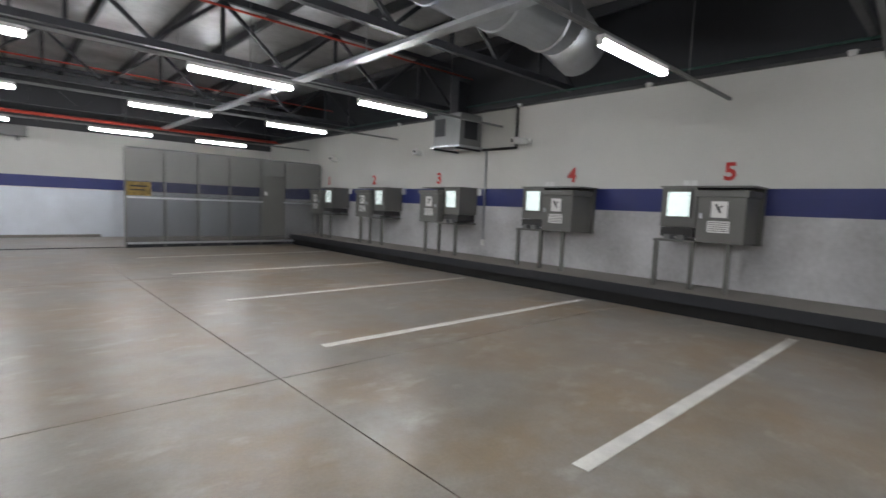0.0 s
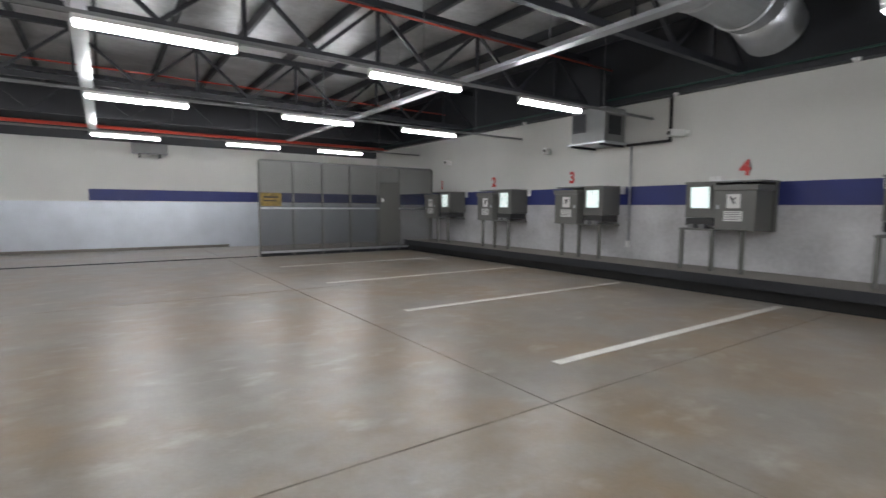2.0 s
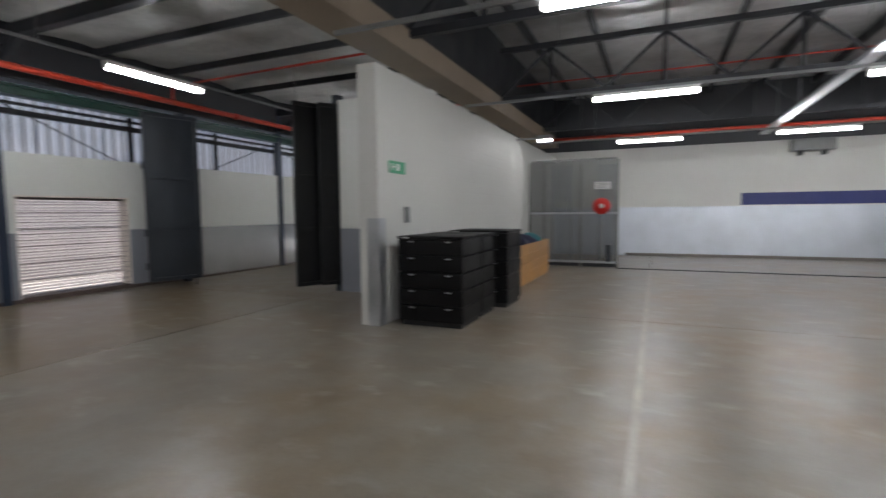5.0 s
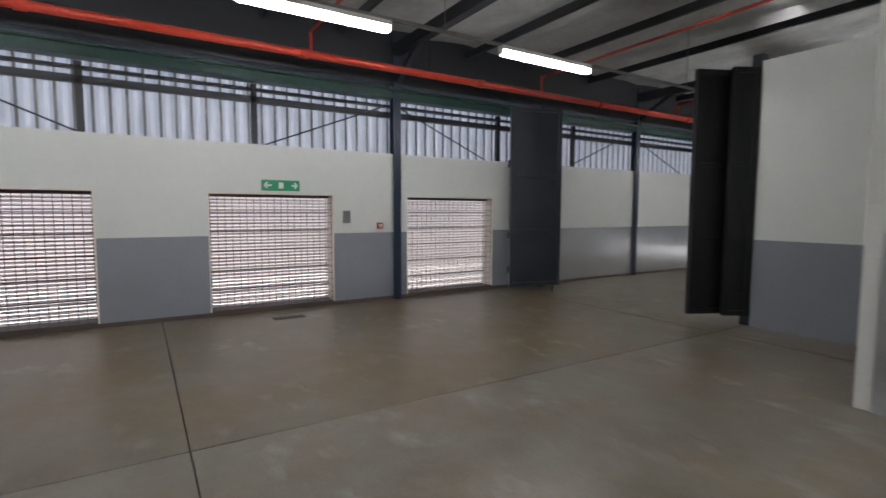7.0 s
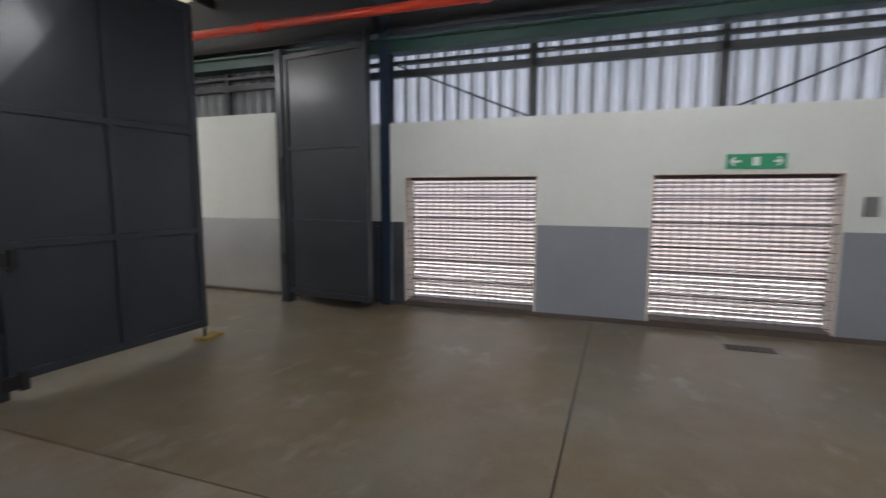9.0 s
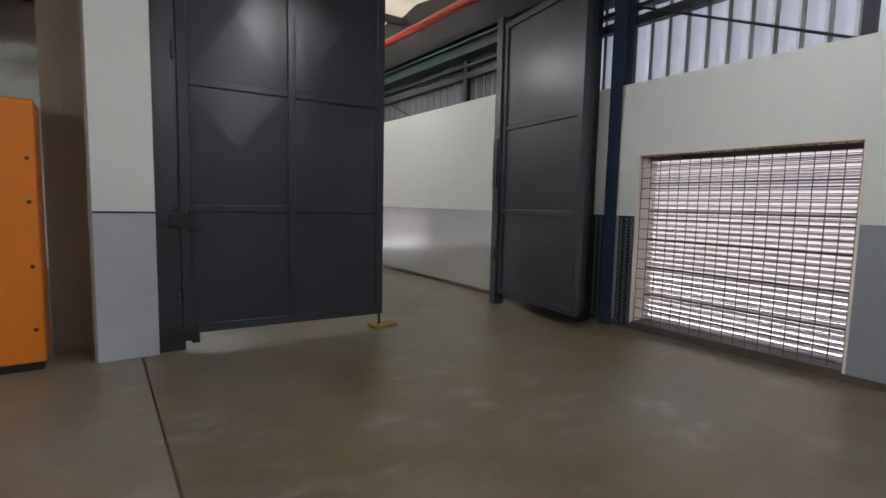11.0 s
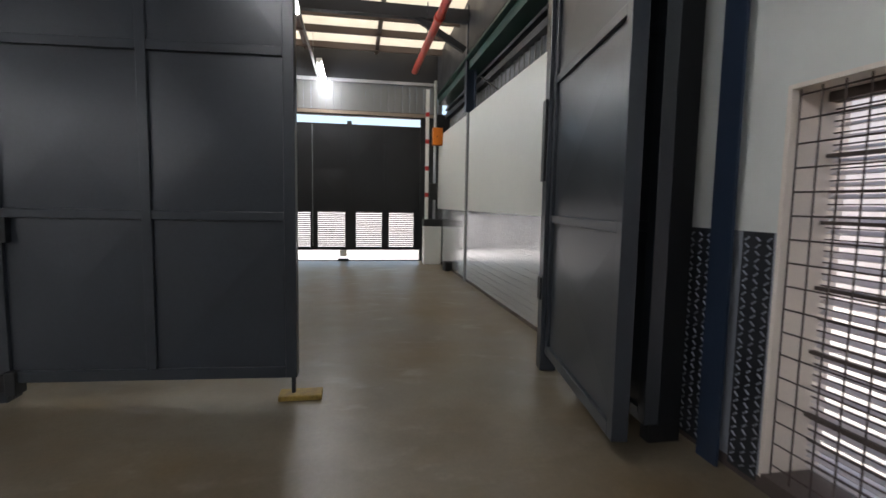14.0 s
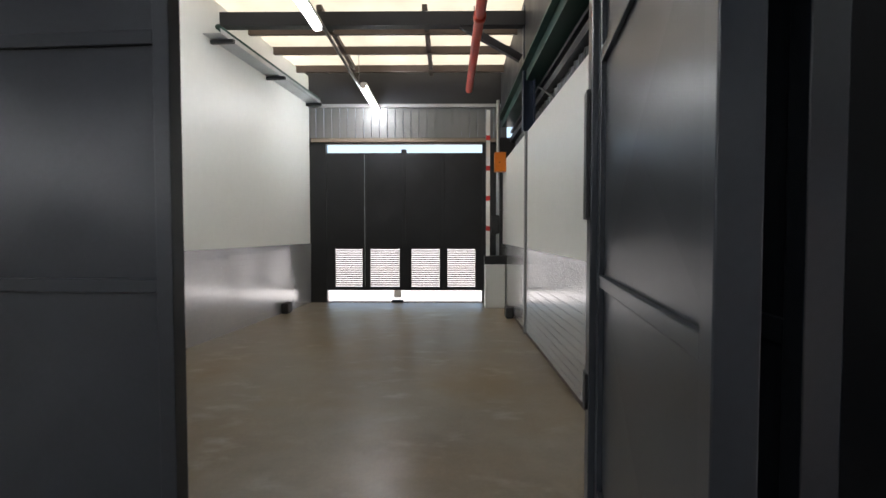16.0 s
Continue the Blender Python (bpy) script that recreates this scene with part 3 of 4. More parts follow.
for y in (-4, 0, 4, 8):
    part("hanger", shape((-0.005, 0.005, y - 0.005, y + 0.005, 0.006, 1.6)), GALV, tray)
wt = thing("wall_tray", EAST - 0.1, 5, 3.72, "dark cable tray running along the wall head", "cable tray")
part("tray_bed", shape((-0.1, 0.09, -11, 14, 0, 0.03), (-0.1, -0.09, -11, 14, 0.03, 0.09)), STEEL_DARK, wt)
part("conduit", rod(bmesh.new(), (-0.16, -11, 0.12), (-0.16, 14, 0.12), 0.02, 8), GREEN, wt, "green conduit")

for y in (0.25, -3.0):
    bm = bmesh.new()
    bar(bm, (EAST - 0.9, y, 4.35), (EAST - 0.05, y - 0.1, 3.62), 0.08, 0.05)
    tagged(part("roof_strut", bm, STEEL_MID), "grey steel strut bracing the wall head", "strut", "wall head struts")
duct = thing("air_duct", 9.0, 3.95, 4.40, "round galvanised spiral air duct with a hood end", "air duct")
bm = bmesh.new()
rod(bm, (-7, 0, 0), (1.5, 0, 0), 0.46, 36)
smooth(part("barrel", bm, GALV, duct))
for x in (-6, -4.8, -3.6, -2.4, -1.2, 0.0, 1.1):
    smooth(part("collar", rod(bmesh.new(), (x - 0.03, 0, 0), (x + 0.03, 0, 0), 0.478, 36), GALV, duct))
bm = bmesh.new()
rod(bm, (1.45, 0, 0.0), (2.15, 0, -0.26), 0.46, 32, 0.43)
smooth(part("elbow", bm, GALV, duct))


# ---- ceiling lights ----
def batten(length, material_body):
    b = thing("fluorescent_light", 0, 0, 0, "lit white fluorescent tube batten hung under the roof", "ceiling light", "fluorescent battens")
    h = length / 2
    part("housing", shape((-h, h, -0.05, 0.05, 0.035, 0.085), bevel=0.006), material_body, b)
    part("diffuser", shape((-h + 0.02, h - 0.02, -0.045, 0.045, -0.03, 0.034), bevel=0.022), TUBE, b, "glowing milky diffuser")
    for s in (-1, 1):
        part("end_cap", shape((s * (h - 0.008) - 0.010, s * (h - 0.008) + 0.010, -0.04, 0.04, -0.02, 0.034), bevel=0.006), PAPER, b)
    return b


first = batten(1.5, PAPER)
# The y = -2.4 row is added out of view to brighten the near end.
hall = [(x, y) for y in (6.55, 10.4, 15.65) for x in (-0.1, 3.36, 6.5, 9.2)] + [(9.12, -2.4), (5.9, -2.4), (2.9, -2.4), (-0.1, -2.4)] + [(9.12, 1.95), (5.9, 1.95), (2.9, 1.95), (-0.1, 1.95)]
first.matrix_basis = pose(hall[0][0], hall[0][1], 3.20)
for x, y in hall[1:]:
    copy_thing(first, pose(x, y, 3.20))
# Last one (y 16.6) is added unseen to light the north lane.
for x, y, z in ((-6.55, 7.2, 3.385), (-6.6, 4.3, 3.385), (-6.6, 1.4, 3.385), (-6.95, -3.9, 3.75), (-7.08, -7.7, 3.75), (-6.55, 13, 3.385), (-6.55, 16.6, 3.385)):
    copy_thing(first, pose(x, y, z, 0, 0, 90))
# First rail only carries the added, unseen row.
for y in (-2.4, 1.95, 6.55, 10.4, 15.65):
    r = thing("light_rail", 4.6, y, 3.30, "grey steel rail carrying a row of lights", "light rail", "light rails")
    part("rail", shape((-7.6, 7.6, -0.022, 0.022, -0.012, 0.03)), STEEL_MID, r)
    for x in (-6, -2, 2, 6):
        part("hanger", rod(bmesh.new(), (x, 0, 0.03), (x, 0, 1.75), 0.005, 6), STEEL_MID, r)
r = thing("light_rail", -6.58, 5.2, 3.485, "thin steel rail carrying the lane lights", "light rail", "light rails")
part("rail", shape((-0.018, 0.018, -5.4, 12.4, -0.012, 0.02)), STEEL_MID, r)
for y in (-4, 0.5, 5, 8.5):
    part("hanger", rod(bmesh.new(), (0, y, 0.02), (0, y, 0.95), 0.005, 6), STEEL_MID, r)
r = thing("light_rail", -6.96, -5.6, 3.85, "thin steel rail carrying the lane lights", "light rail", "light rails")
part("rail", shape((-0.018, 0.018, -2.8, 3.2, -0.012, 0.02)), STEEL_MID, r)
for y in (-1.6, 1.4):
    part("hanger", rod(bmesh.new(), (0, y, 0.02), (0, y, 0.62), 0.005, 6), STEEL_MID, r)
hl = thing("highbay_light", -2.4, 14.2, 3.15, "small bright floodlight on the partition head", "flood light")
part("housing", shape((-0.16, 0.16, -0.08, 0.08, 0.03, 0.14), bevel=0.01), GALV, hl)
part("lens", shape((-0.14, 0.14, -0.06, 0.06, 0.0, 0.03)), TUBE, hl, "glowing lens")
part("bracket", shape((-0.70, -0.15, -0.02, 0.02, 0.06, 0.10)), GALV, hl)


# ---- service booths on the platform ----
def booth(flip):
    """flip 1: window towards +y; -1: mirrored."""
    b = thing("service_booth", 0, 0, 0.35, "grey steel service booth with a barred lit window and legs", "booth", "service booths along the wall")
    part("window_cabinet", shape((-0.10, 0.50, 0.12, 0.66, 0.95, 1.57), bevel=0.008), BOOTH, b)
    part("head_flange", shape((-0.12, 0.50, -0.66, 0.68, 1.57, 1.595)), BOOTH, b)
    part("back_plate", shape((0.40, 0.50, -0.64, 0.12, 0.72, 1.57)), BOOTH, b)
    w = part("window", shape((-0.112, -0.102, 0.22, 0.56, 1.12, 1.50)), LIT_GLASS, b, "lit window glass")
    for i in range(6):
        y = 0.25 + 0.056 * i
        part("bar", rod(bmesh.new(), (-0.122, y, 1.11), (-0.122, y, 1.51), 0.007, 6), BOOTH, w)
    part("frame", shape((-0.125, -0.10, 0.19, 0.22, 1.09, 1.53), (-0.125, -0.10, 0.56, 0.59, 1.09, 1.53), (-0.125, -0.10, 0.22, 0.56, 1.09, 1.12), (-0.125, -0.10, 0.22, 0.56, 1.50, 1.53)), BOOTH, w)
    part("locker", shape((-0.24, 0.40, -0.60, 0.06, 0.74, 1.42), bevel=0.012), BOOTH, b)
    part("locker_hood", shape((-0.27, 0.40, -0.63, 0.08, 1.42, 1.52), bevel=0.02), BOOTH, b)
    part("notice", shape((-0.246, -0.241, -0.36, -0.14, 1.12, 1.36)), PAPER, b, "white notice with black pictogram")
    part("notice", shape((-0.246, -0.241, -0.40, -0.10, 0.90, 1.07)), PAPER, b, "white printed notice")
    bm = bmesh.new()
    bar(bm, (-0.247, -0.20, 1.32), (-0.247, -0.27, 1.19), 0.003, 0.03)
    bar(bm, (-0.247, -0.29, 1.30), (-0.247, -0.22, 1.24), 0.003, 0.02)
    part("pictogram", bm, INK, b)
    part("print", shape(*[(-0.249, -0.246, -0.38, -0.12, 0.92 + 0.03 * i, 0.93 + 0.03 * i) for i in range(5)]), INK, b)
    part("shelf", shape((-0.22, 0.45, 0.06, 0.70, 0.72, 0.755), bevel=0.005), BOOTH, b)
    # Solid block; its dark colour paints the shade of an open slot.
    part("pocket", shape((-0.11, 0.45, 0.14, 0.64, 0.80, 0.94)), BOOTH_SHADE, b, "solid block darkened as a shaded document slot")
    for y in (0.30, 0.50):
        part("device", shape((-0.20, -0.05, y - 0.055, y + 0.055, 0.755, 0.83), bevel=0.01), STEEL_MID, b, "small pale desk device")
    part("latch", shape((-0.262, -0.24, -0.02, 0.02, 1.10, 1.18), bevel=0.004), GALV, b)
    for x, y, top in ((-0.18, 0.66, 0.72), (-0.18, 0.10, 0.72), (-0.18, -0.40, 0.74)):
        part("leg", shape((x - 0.03, x + 0.03, y - 0.03, y + 0.03, 0, top)), BOOTH, b)
    part("socket_box", shape((0.44, 0.50, 0.70, 0.80, 1.42, 1.58), bevel=0.008), PAPER, b, "white switch box")
    if flip < 0:
        for o in b.children_recursive:
            o.data.transform(Matrix.Scale(-1, 4, (0, 1, 0)))
            o.data.flip_normals()
    return b


BOOTHS = (2.02, 4.85, 8.02, 10.95, 13.75, -0.88)
b0 = booth(1)
b0.matrix_basis = pose(11.85, BOOTHS[0], 0.36)
b1 = booth(-1)
b1.matrix_basis = pose(11.85, BOOTHS[2], 0.36)
for y in (BOOTHS[1], BOOTHS[5]):
    copy_thing(b0, pose(11.85, y, 0.36))
for y in BOOTHS[3:5]:
    copy_thing(b1, pose(11.85, y, 0.36))
for digit, y in (("5", 1.90), ("4", 4.77), ("3", 8.85), ("2", 11.8), ("1", 14.5)):
    d = letters("wall_number", digit, 0.38, RED, None, pose(EAST - 0.004, y - (0.10 if digit in "321" else 0), 2.20, 90, 0, -90))
    tagged(d, "red painted bay number on the white wall", "wall number", "bay numbers")
for y in (2.55, 2.43, -0.38, -0.55, 5.35, 5.23):
    s = thing("wall_notice", EAST, y, 2.03, "small white notice on the wall above a booth", "notice", "notices over the booths")
    part("sheet", shape((-0.006, 0, -0.05, 0.05, -0.05, 0.05)), PAPER, s)


# ---- wall fixtures ----
def camera_unit(x, y, z, face):
    c = thing("security_camera", x, y, z, "pale security camera on a wall bracket", "security camera", "security cameras", face)
    part("arm", rod(bmesh.new(), (0, 0, 0), (-0.18, 0, -0.04), 0.018, 8), PAPER, c)
    part("housing", shape((-0.46, -0.12, -0.06, 0.06, -0.08, 0.06), bevel=0.02), PAPER, c)
    part("lens", rod(bmesh.new(), (-0.475, 0, -0.01), (-0.455, 0, -0.01), 0.04, 12), INK, c)
    part("base", shape((-0.02, 0.0, -0.05, 0.05, -0.06, 0.06)), PAPER, c)


camera_unit(EAST, 9.5, 2.90, 25)
camera_unit(EAST, 5.85, 2.95, -20)
camera_unit(EAST, 13.9, 2.92, 30)
ac = thing("air_conditioner", EAST - 0.02, 7.8, 2.90, "grey air-handling unit hung on the wall with ductwork", "air conditioner")
part("casing", shape((-0.75, -0.05, -0.55, 0.35, 0.0, 0.72), bevel=0.015), STEEL_MID, ac)
part("tray", shape((-0.82, 0.0, -0.62, 0.42, -0.05, -0.01)), GALV, ac, "bright drip tray")
part("bracket", shape((-0.8, 0.0, -0.5, -0.45, -0.09, -0.05), (-0.8, 0.0, 0.25, 0.3, -0.09, -0.05)), STEEL_DARK, ac)
part("vent", shape((-0.762, -0.751, -0.05, 0.30, 0.22, 0.62)), STEEL_DARK, ac, "dark square air vent")
part("side_vent", shape((-0.62, -0.20, -0.562, -0.551, 0.15, 0.55)), STEEL_DARK, ac)
part("flue", shape((-0.5, -0.2, -0.2, 0.1, 0.72, 1.5)), STEEL_DARK, ac, "dark square riser duct")
pipe("wall_conduit", [(EAST - 0.03, 7.10, 2.85), (EAST - 0.03, 7.10, 0.75)], 0.022, GALV, "grey vertical conduit on the wall", "conduit")
part_box = thing("wall_socket", EAST, 7.10, 0.68, "white wall socket at the end of a conduit", "socket")
part("cover", shape((-0.05, 0, -0.05, 0.05, -0.07, 0.07), bevel=0.008), PAPER, part_box)
pipe("drain_pipe", [(EAST - 0.06, 7.2, 2.84), (EAST - 0.06, 6.2, 2.84), (EAST - 0.06, 6.2, 3.7)], 0.03, CABLE, "black lagged refrigerant pipe on the wall", "pipe")
acn = thing("wall_heater", 4.1, NORTH, 3.1, "small grey fan unit high on the end wall", "fan unit")
part("casing", shape((-0.5, 0.5, -0.45, -0.02, 0.0, 0.32), bevel=0.02), STEEL_MID, acn)
part("bracket", shape((-0.3, -0.26, -0.40, 0.0, -0.12, 0.0), (0.26, 0.3, -0.40, 0.0, -0.12, 0.0)), STEEL_DARK, acn)
for y in (0.5, 3.2, 6.0, 10.2):
    sd = thing("smoke_detector", EAST - 0.25, y, 3.66, "white smoke detector below the cable tray", "detector", "smoke detectors")
    smooth(part("cover", rod(bmesh.new(), (0, 0, 0), (0, 0, 0.06), 0.045, 16, 0.06), PAPER, sd))


# ---- mesh cages ----
def cage(name, posts, y, height, label, door=None, returns=()):
    c = thing(name, 0, y, 0, label, "mesh cage")
    for x in posts:
        part("post", shape((x - 0.025, x + 0.025, -0.03, 0.03, 0, height)), BOOTH, c)
    a, b = posts[0] + 0.03, posts[-1] - 0.03
    part("top_rail", shape((a, b, -0.025, 0.025, height, height + 0.05)), STEEL_MID, c)
    part("mid_rail", shape((a, b, -0.036, -0.030, 1.38, 1.43)), GALV, c)
    part("bottom_rail", shape((a, b, -0.045, -0.031, 0.10, 0.16)), GALV, c)
    part("kick_beam", shape((a, b, 0.03, 0.13, 0.0, 0.10)), STEEL_DARK, c)
    for p, q in zip(posts, posts[1:]):
        part("mesh_panel", shape((p + 0.03, q - 0.03, -0.004, 0.004, 0.12, height)), MESH, c)
    for x in returns:
        part("mesh_panel", shape((x - 0.004, x + 0.004, 0.04, NORTH - 0.02 - y, 0.12, height)), MESH, c)
        part("side_rail", shape((x - 0.02, x + 0.02, 0.04, NORTH - 0.02 - y, height, height + 0.05)), GALV, c)
        for s in (1.4, 2.8):
            part("post", shape((x - 0.025, x + 0.025, s - 0.025, s + 0.025, 0, height)), GALV, c)
    return c


c1 = cage("mesh_cage", [6.45, 7.42, 8.32, 9.23, 10.2, 11.0, 12.3], 15.0, 2.74, "grey steel mesh storage cage with a door")
part("gate", shape((10.24, 10.96, -0.06, -0.05, 0.3, 2.25)), BOOTH, c1, "solid dark cage door")
part("lock", shape((10.30, 10.38, -0.09, -0.06, 1.62, 1.74), bevel=0.006), PAPER, c1)
part("sign", shape((6.47, 7.06, -0.052, -0.046, 1.46, 1.84)), YELLOW, c1, "yellow warning sign")
part("sign_mark", shape((6.55, 6.98, -0.056, -0.052, 1.70, 1.74), (6.55, 6.90, -0.056, -0.052, 1.60, 1.63)), INK, c1)
c2 = cage("mesh_cage", [-3.05, -2.67, -1.71, -0.80], 15.45, 2.76, "grey steel mesh cage beside the partition")
bm = bmesh.new()
for xa, xb in ((-2.62, -2.12), (-1.34, -0.90)):
    for i in range(16):
        box(bm, xa, xb, 0.9, 0.93, 1.75 + i * 0.062, 1.785 + i * 0.062)
    for x in (xa, xb):
        box(bm, x - 0.03, x + 0.03, 0.94, 0.98, 0.0, 2.76)
tagged(part("louvre_screen", bm, GALV, c2, "pale horizontal louvre screen inside the cage"), kind="stuff")
part("notice", shape((-1.36, -0.98, -0.048, -0.042, 2.02, 2.20)), PAPER, c2, "pale printed notice")
part("print", shape(*[(-1.32, -1.02, -0.051, -0.048, 2.05 + 0.035 * i, 2.063 + 0.035 * i) for i in range(4)]), STEEL_MID, c2)
hr = thing("hose_reel", -1.17, 15.38, 0.0, "red fire hose reel fixed to the cage", "hose reel")
smooth(part("drum", rod(bmesh.new(), (0, -0.12, 1.58), (0, 0.0, 1.58), 0.21, 28), RED, hr, "round red drum"))
smooth(part("hub", rod(bmesh.new(), (0, -0.14, 1.58), (0, -0.12, 1.58), 0.06, 16), PAPER, hr))
part("valve", rod(bmesh.new(), (0.02, -0.06, 0.25), (0.02, -0.06, 1.36), 0.022, 8), STEEL_MID, hr)
part("extinguisher", rod(bmesh.new(), (0.18, -0.10, 0.16), (0.18, -0.10, 0.60), 0.075, 16), GATE, hr, "dark cylinder below the reel")


# ---- stacked containers and crate ----
def bin_stack(x0, x1, y0, y1, h, tiers):
    b = thing("container_stack", (x0 + x1) / 2, y0, 0, "black plastic drawer containers stacked on the floor", "container stack", "black containers by the partition")
    w, d = (x1 - x0) / 2, y1 - y0
    part("base", shape((-w + 0.03, w - 0.03, 0.03, d - 0.03, 0.0, 0.06)), BLACK, b)
    th = (h - 0.10) / tiers
    for i in range(tiers):
        z = 0.06 + th * i
        t = part("tier", shape((-w, w, 0.0, d, z + 0.004, z + th - 0.004), bevel=0.012), PLASTIC, b)
        for s in (-0.36, 0.36):
            part("latch", shape((w * s * 1.6 - 0.035, w * s * 1.6 + 0.035, -0.014, 0.0, z + th - 0.04, z + th - 0.024)), GALV, t, "small bright latch")
    part("lid", shape((-w - 0.01, w + 0.01, -0.01, d + 0.01, h - 0.04, h), bevel=0.012), PLASTIC, b)
    part("tag", shape((-w + 0.05, -w + 0.15, -0.014, -0.010, h - 0.03, h - 0.012)), PAPER, b)


bin_stack(-2.93, -2.05, 7.72, 8.45, 1.15, 5)
bin_stack(-2.93, -2.06, 8.50, 9.10, 1.15, 5)
bin_stack(-2.85, -1.92, 9.25, 10.05, 1.17, 5)
cr = thing("wooden_crate", -2.68, 12.5, 0, "open pine crate holding dark bundled sacks", "crate")
for i in range(4):
    z = 0.06 + i * 0.185
    part("board", shape((0.40, 0.43, -1.4, 1.5, z, z + 0.18), bevel=0.004), WOOD, cr)
    part("board", shape((-0.40, 0.40, -1.43, -1.40, z, z + 0.18), bevel=0.004), WOOD, cr)
    part("board", shape((-0.43, -0.40, -1.4, 1.5, z, z + 0.18), bevel=0.004), WOOD, cr)
    part("board", shape((-0.40, 0.40, 1.50, 1.53, z, z + 0.18), bevel=0.004), WOOD, cr)
part("base", shape((-0.42, 0.42, -1.4, 1.5, 0.0, 0.06)), WOOD, cr)
for k, (y, m) in enumerate(((-1.0, TEAL), (-0.2, NAVY), (0.6, NAVY), (1.1, TEAL))):
    bm = bmesh.new()
    bmesh.ops.create_icosphere(bm, subdivisions=3, radius=0.36)
    for v in bm.verts:
        v.co *= 1 + 0.25 * noise.noise(v.co * 4 + Vector((k * 5, 0, 0)))
        v.co.z *= 0.75 if v.co.z > 0 else 2.0
    sk = smooth(part("sack", bm, m))
    sk.matrix_basis = pose(-2.68, 12.5 + y, 0.68)
    tagged(sk, ("teal" if m is TEAL else "dark navy") + " cloth bundle lying in the crate", "sack", "bundles in the crate")


# ---- signs ----
def arrow(bm, x, z, s):
    box(bm, x - 0.03, x + 0.05, -0.004, 0, z - 0.012, z + 0.012)
    bar(bm, (x + s * 0.05, -0.002, z), (x + s * 0.01, -0.002, z + 0.045), 0.004, 0.02)
    bar(bm, (x + s * 0.05, -0.002, z), (x + s * 0.01, -0.002, z - 0.045), 0.004, 0.02)


def exit_sign(x, y, z, turn, w):
    s = thing("exit_sign", x, y, z, "green emergency exit sign with white arrows", "exit sign", "exit signs", turn)
    part("plate", shape((-w, w, 0.0, 0.02, -0.08, 0.08), bevel=0.003), SIGN_GREEN, s)
    for side in (-1, 1) if w > 0.25 else (-1,):
        bm = bmesh.new()
        arrow(bm, side * w * 0.68, 0, side)
        part("arrow", bm, PAPER, s, "white arrow")
    bm = bmesh.new()
    box(bm, -0.035, 0.035, -0.004, 0, -0.045, 0.045)
    part("panel", bm, PAPER, s, "white square pictogram panel")


exit_sign(WEST + 0.022, 4.625, 1.905, -90 + 180, 0.28)
exit_sign(PART_X + 0.022, 8.01, 2.05, 90, 0.21)
sw = thing("light_switch", PART_X, 8.26, 1.42, "grey switch box on the partition", "switch")
part("plate", shape((0, 0.04, -0.05, 0.05, -0.11, 0.11), bevel=0.006), STEEL_MID, sw)
sw = thing("control_box", WEST, 5.66, 1.43, "grey control box on the panel wall", "control box")
part("case", shape((0, 0.05, -0.055, 0.055, -0.10, 0.10), bevel=0.006), STEEL_MID, sw)
cp = thing("fire_call_point", WEST, 6.25, 1.28, "red and white fire call point on the wall", "call point")
part("case", shape((0, 0.045, -0.05, 0.05, -0.05, 0.05), bevel=0.006), RED, cp)
part("glass", shape((0.045, 0.048, -0.03, 0.03, -0.03, 0.03)), PAPER, cp)
dr = thing("floor_drain", -8.95, 4.56, 0.0, "rusty slotted drain cover in the floor", "drain")
part("frame", shape((-0.09, 0.09, -0.22, 0.22, 0.0, 0.006)), GRILLE, dr)
for i in range(7):
    part("slot", shape((-0.07, 0.07, -0.19 + i * 0.06, -0.165 + i * 0.06, 0.006, 0.008)), BLACK, dr)


# ---- folding gates ----
def leaf(name, x, y, turn, w, h, label, material, cols=2, hinges=True, z0=0.14, rails=(1.17, 2.17)):
    """A framed steel gate leaf; it runs from its hinge along local x, its face towards local -y."""
    g = thing(name, x, y, 0, label, "gate", "folding gate leaves", turn)
    part("skin", shape((0.02, w - 0.02, 0.0, 0.03, z0 + 0.02, h - 0.02)), material, g)
    part("frame", shape((0, 0.07, -0.025, 0.055, z0, h), (w - 0.07, w, -0.025, 0.055, z0, h), (0.07, w - 0.07, -0.025, 0.055, z0, z0 + 0.07), (0.07, w - 0.07, -0.025, 0.055, h - 0.07, h), bevel=0.004), material, g)
    for side, y0, y1, yp, ya in ((0, -0.025, 0.0, -0.001, -0.013), (1, 0.03, 0.055, 0.031, 0.043)):
        for i in range(1, cols):
            part("stile", shape((w * i / cols - 0.03, w * i / cols + 0.03, y0, y1, z0 + 0.07, h - 0.07), bevel=0.004), material, g)
        for z in rails:
            part("rail", shape((0.07, w - 0.07, y0 + 0.002, y1 - 0.002, z - 0.028, z + 0.028), bevel=0.004), material, g)
        zs = [z0 + 0.07, *rails, h - 0.07]
        for i in range(cols):
            for za, zb in zip(zs, zs[1:]):
                xa, xb = w * i / cols + 0.05, w * (i + 1) / cols - 0.05
                bm = bmesh.new()
                v = [bm.verts.new(p) for p in ((xa, yp, za + 0.02), (xb, yp, za + 0.02), (xb, yp, zb - 0.02), (xa, yp, zb - 0.02))]
                top = bm.verts.new(((xa + xb) / 2, ya, (za + zb) / 2))
                for k in range(4):
                    bm.faces.new((v[k], v[(k + 1) % 4], top))
                bm.faces.new(v[::-1])
                bmesh.ops.recalc_face_normals(bm, faces=bm.faces[:])
                part("panel", bm, material, g)
    for z in (0.45, 1.1, 2.4) if hinges else ():
        part("hinge", rod(bmesh.new(), (-0.02, 0.01, z - 0.07), (-0.02, 0.01, z + 0.07), 0.022, 10), material, g)
    return g


GH = 3.42
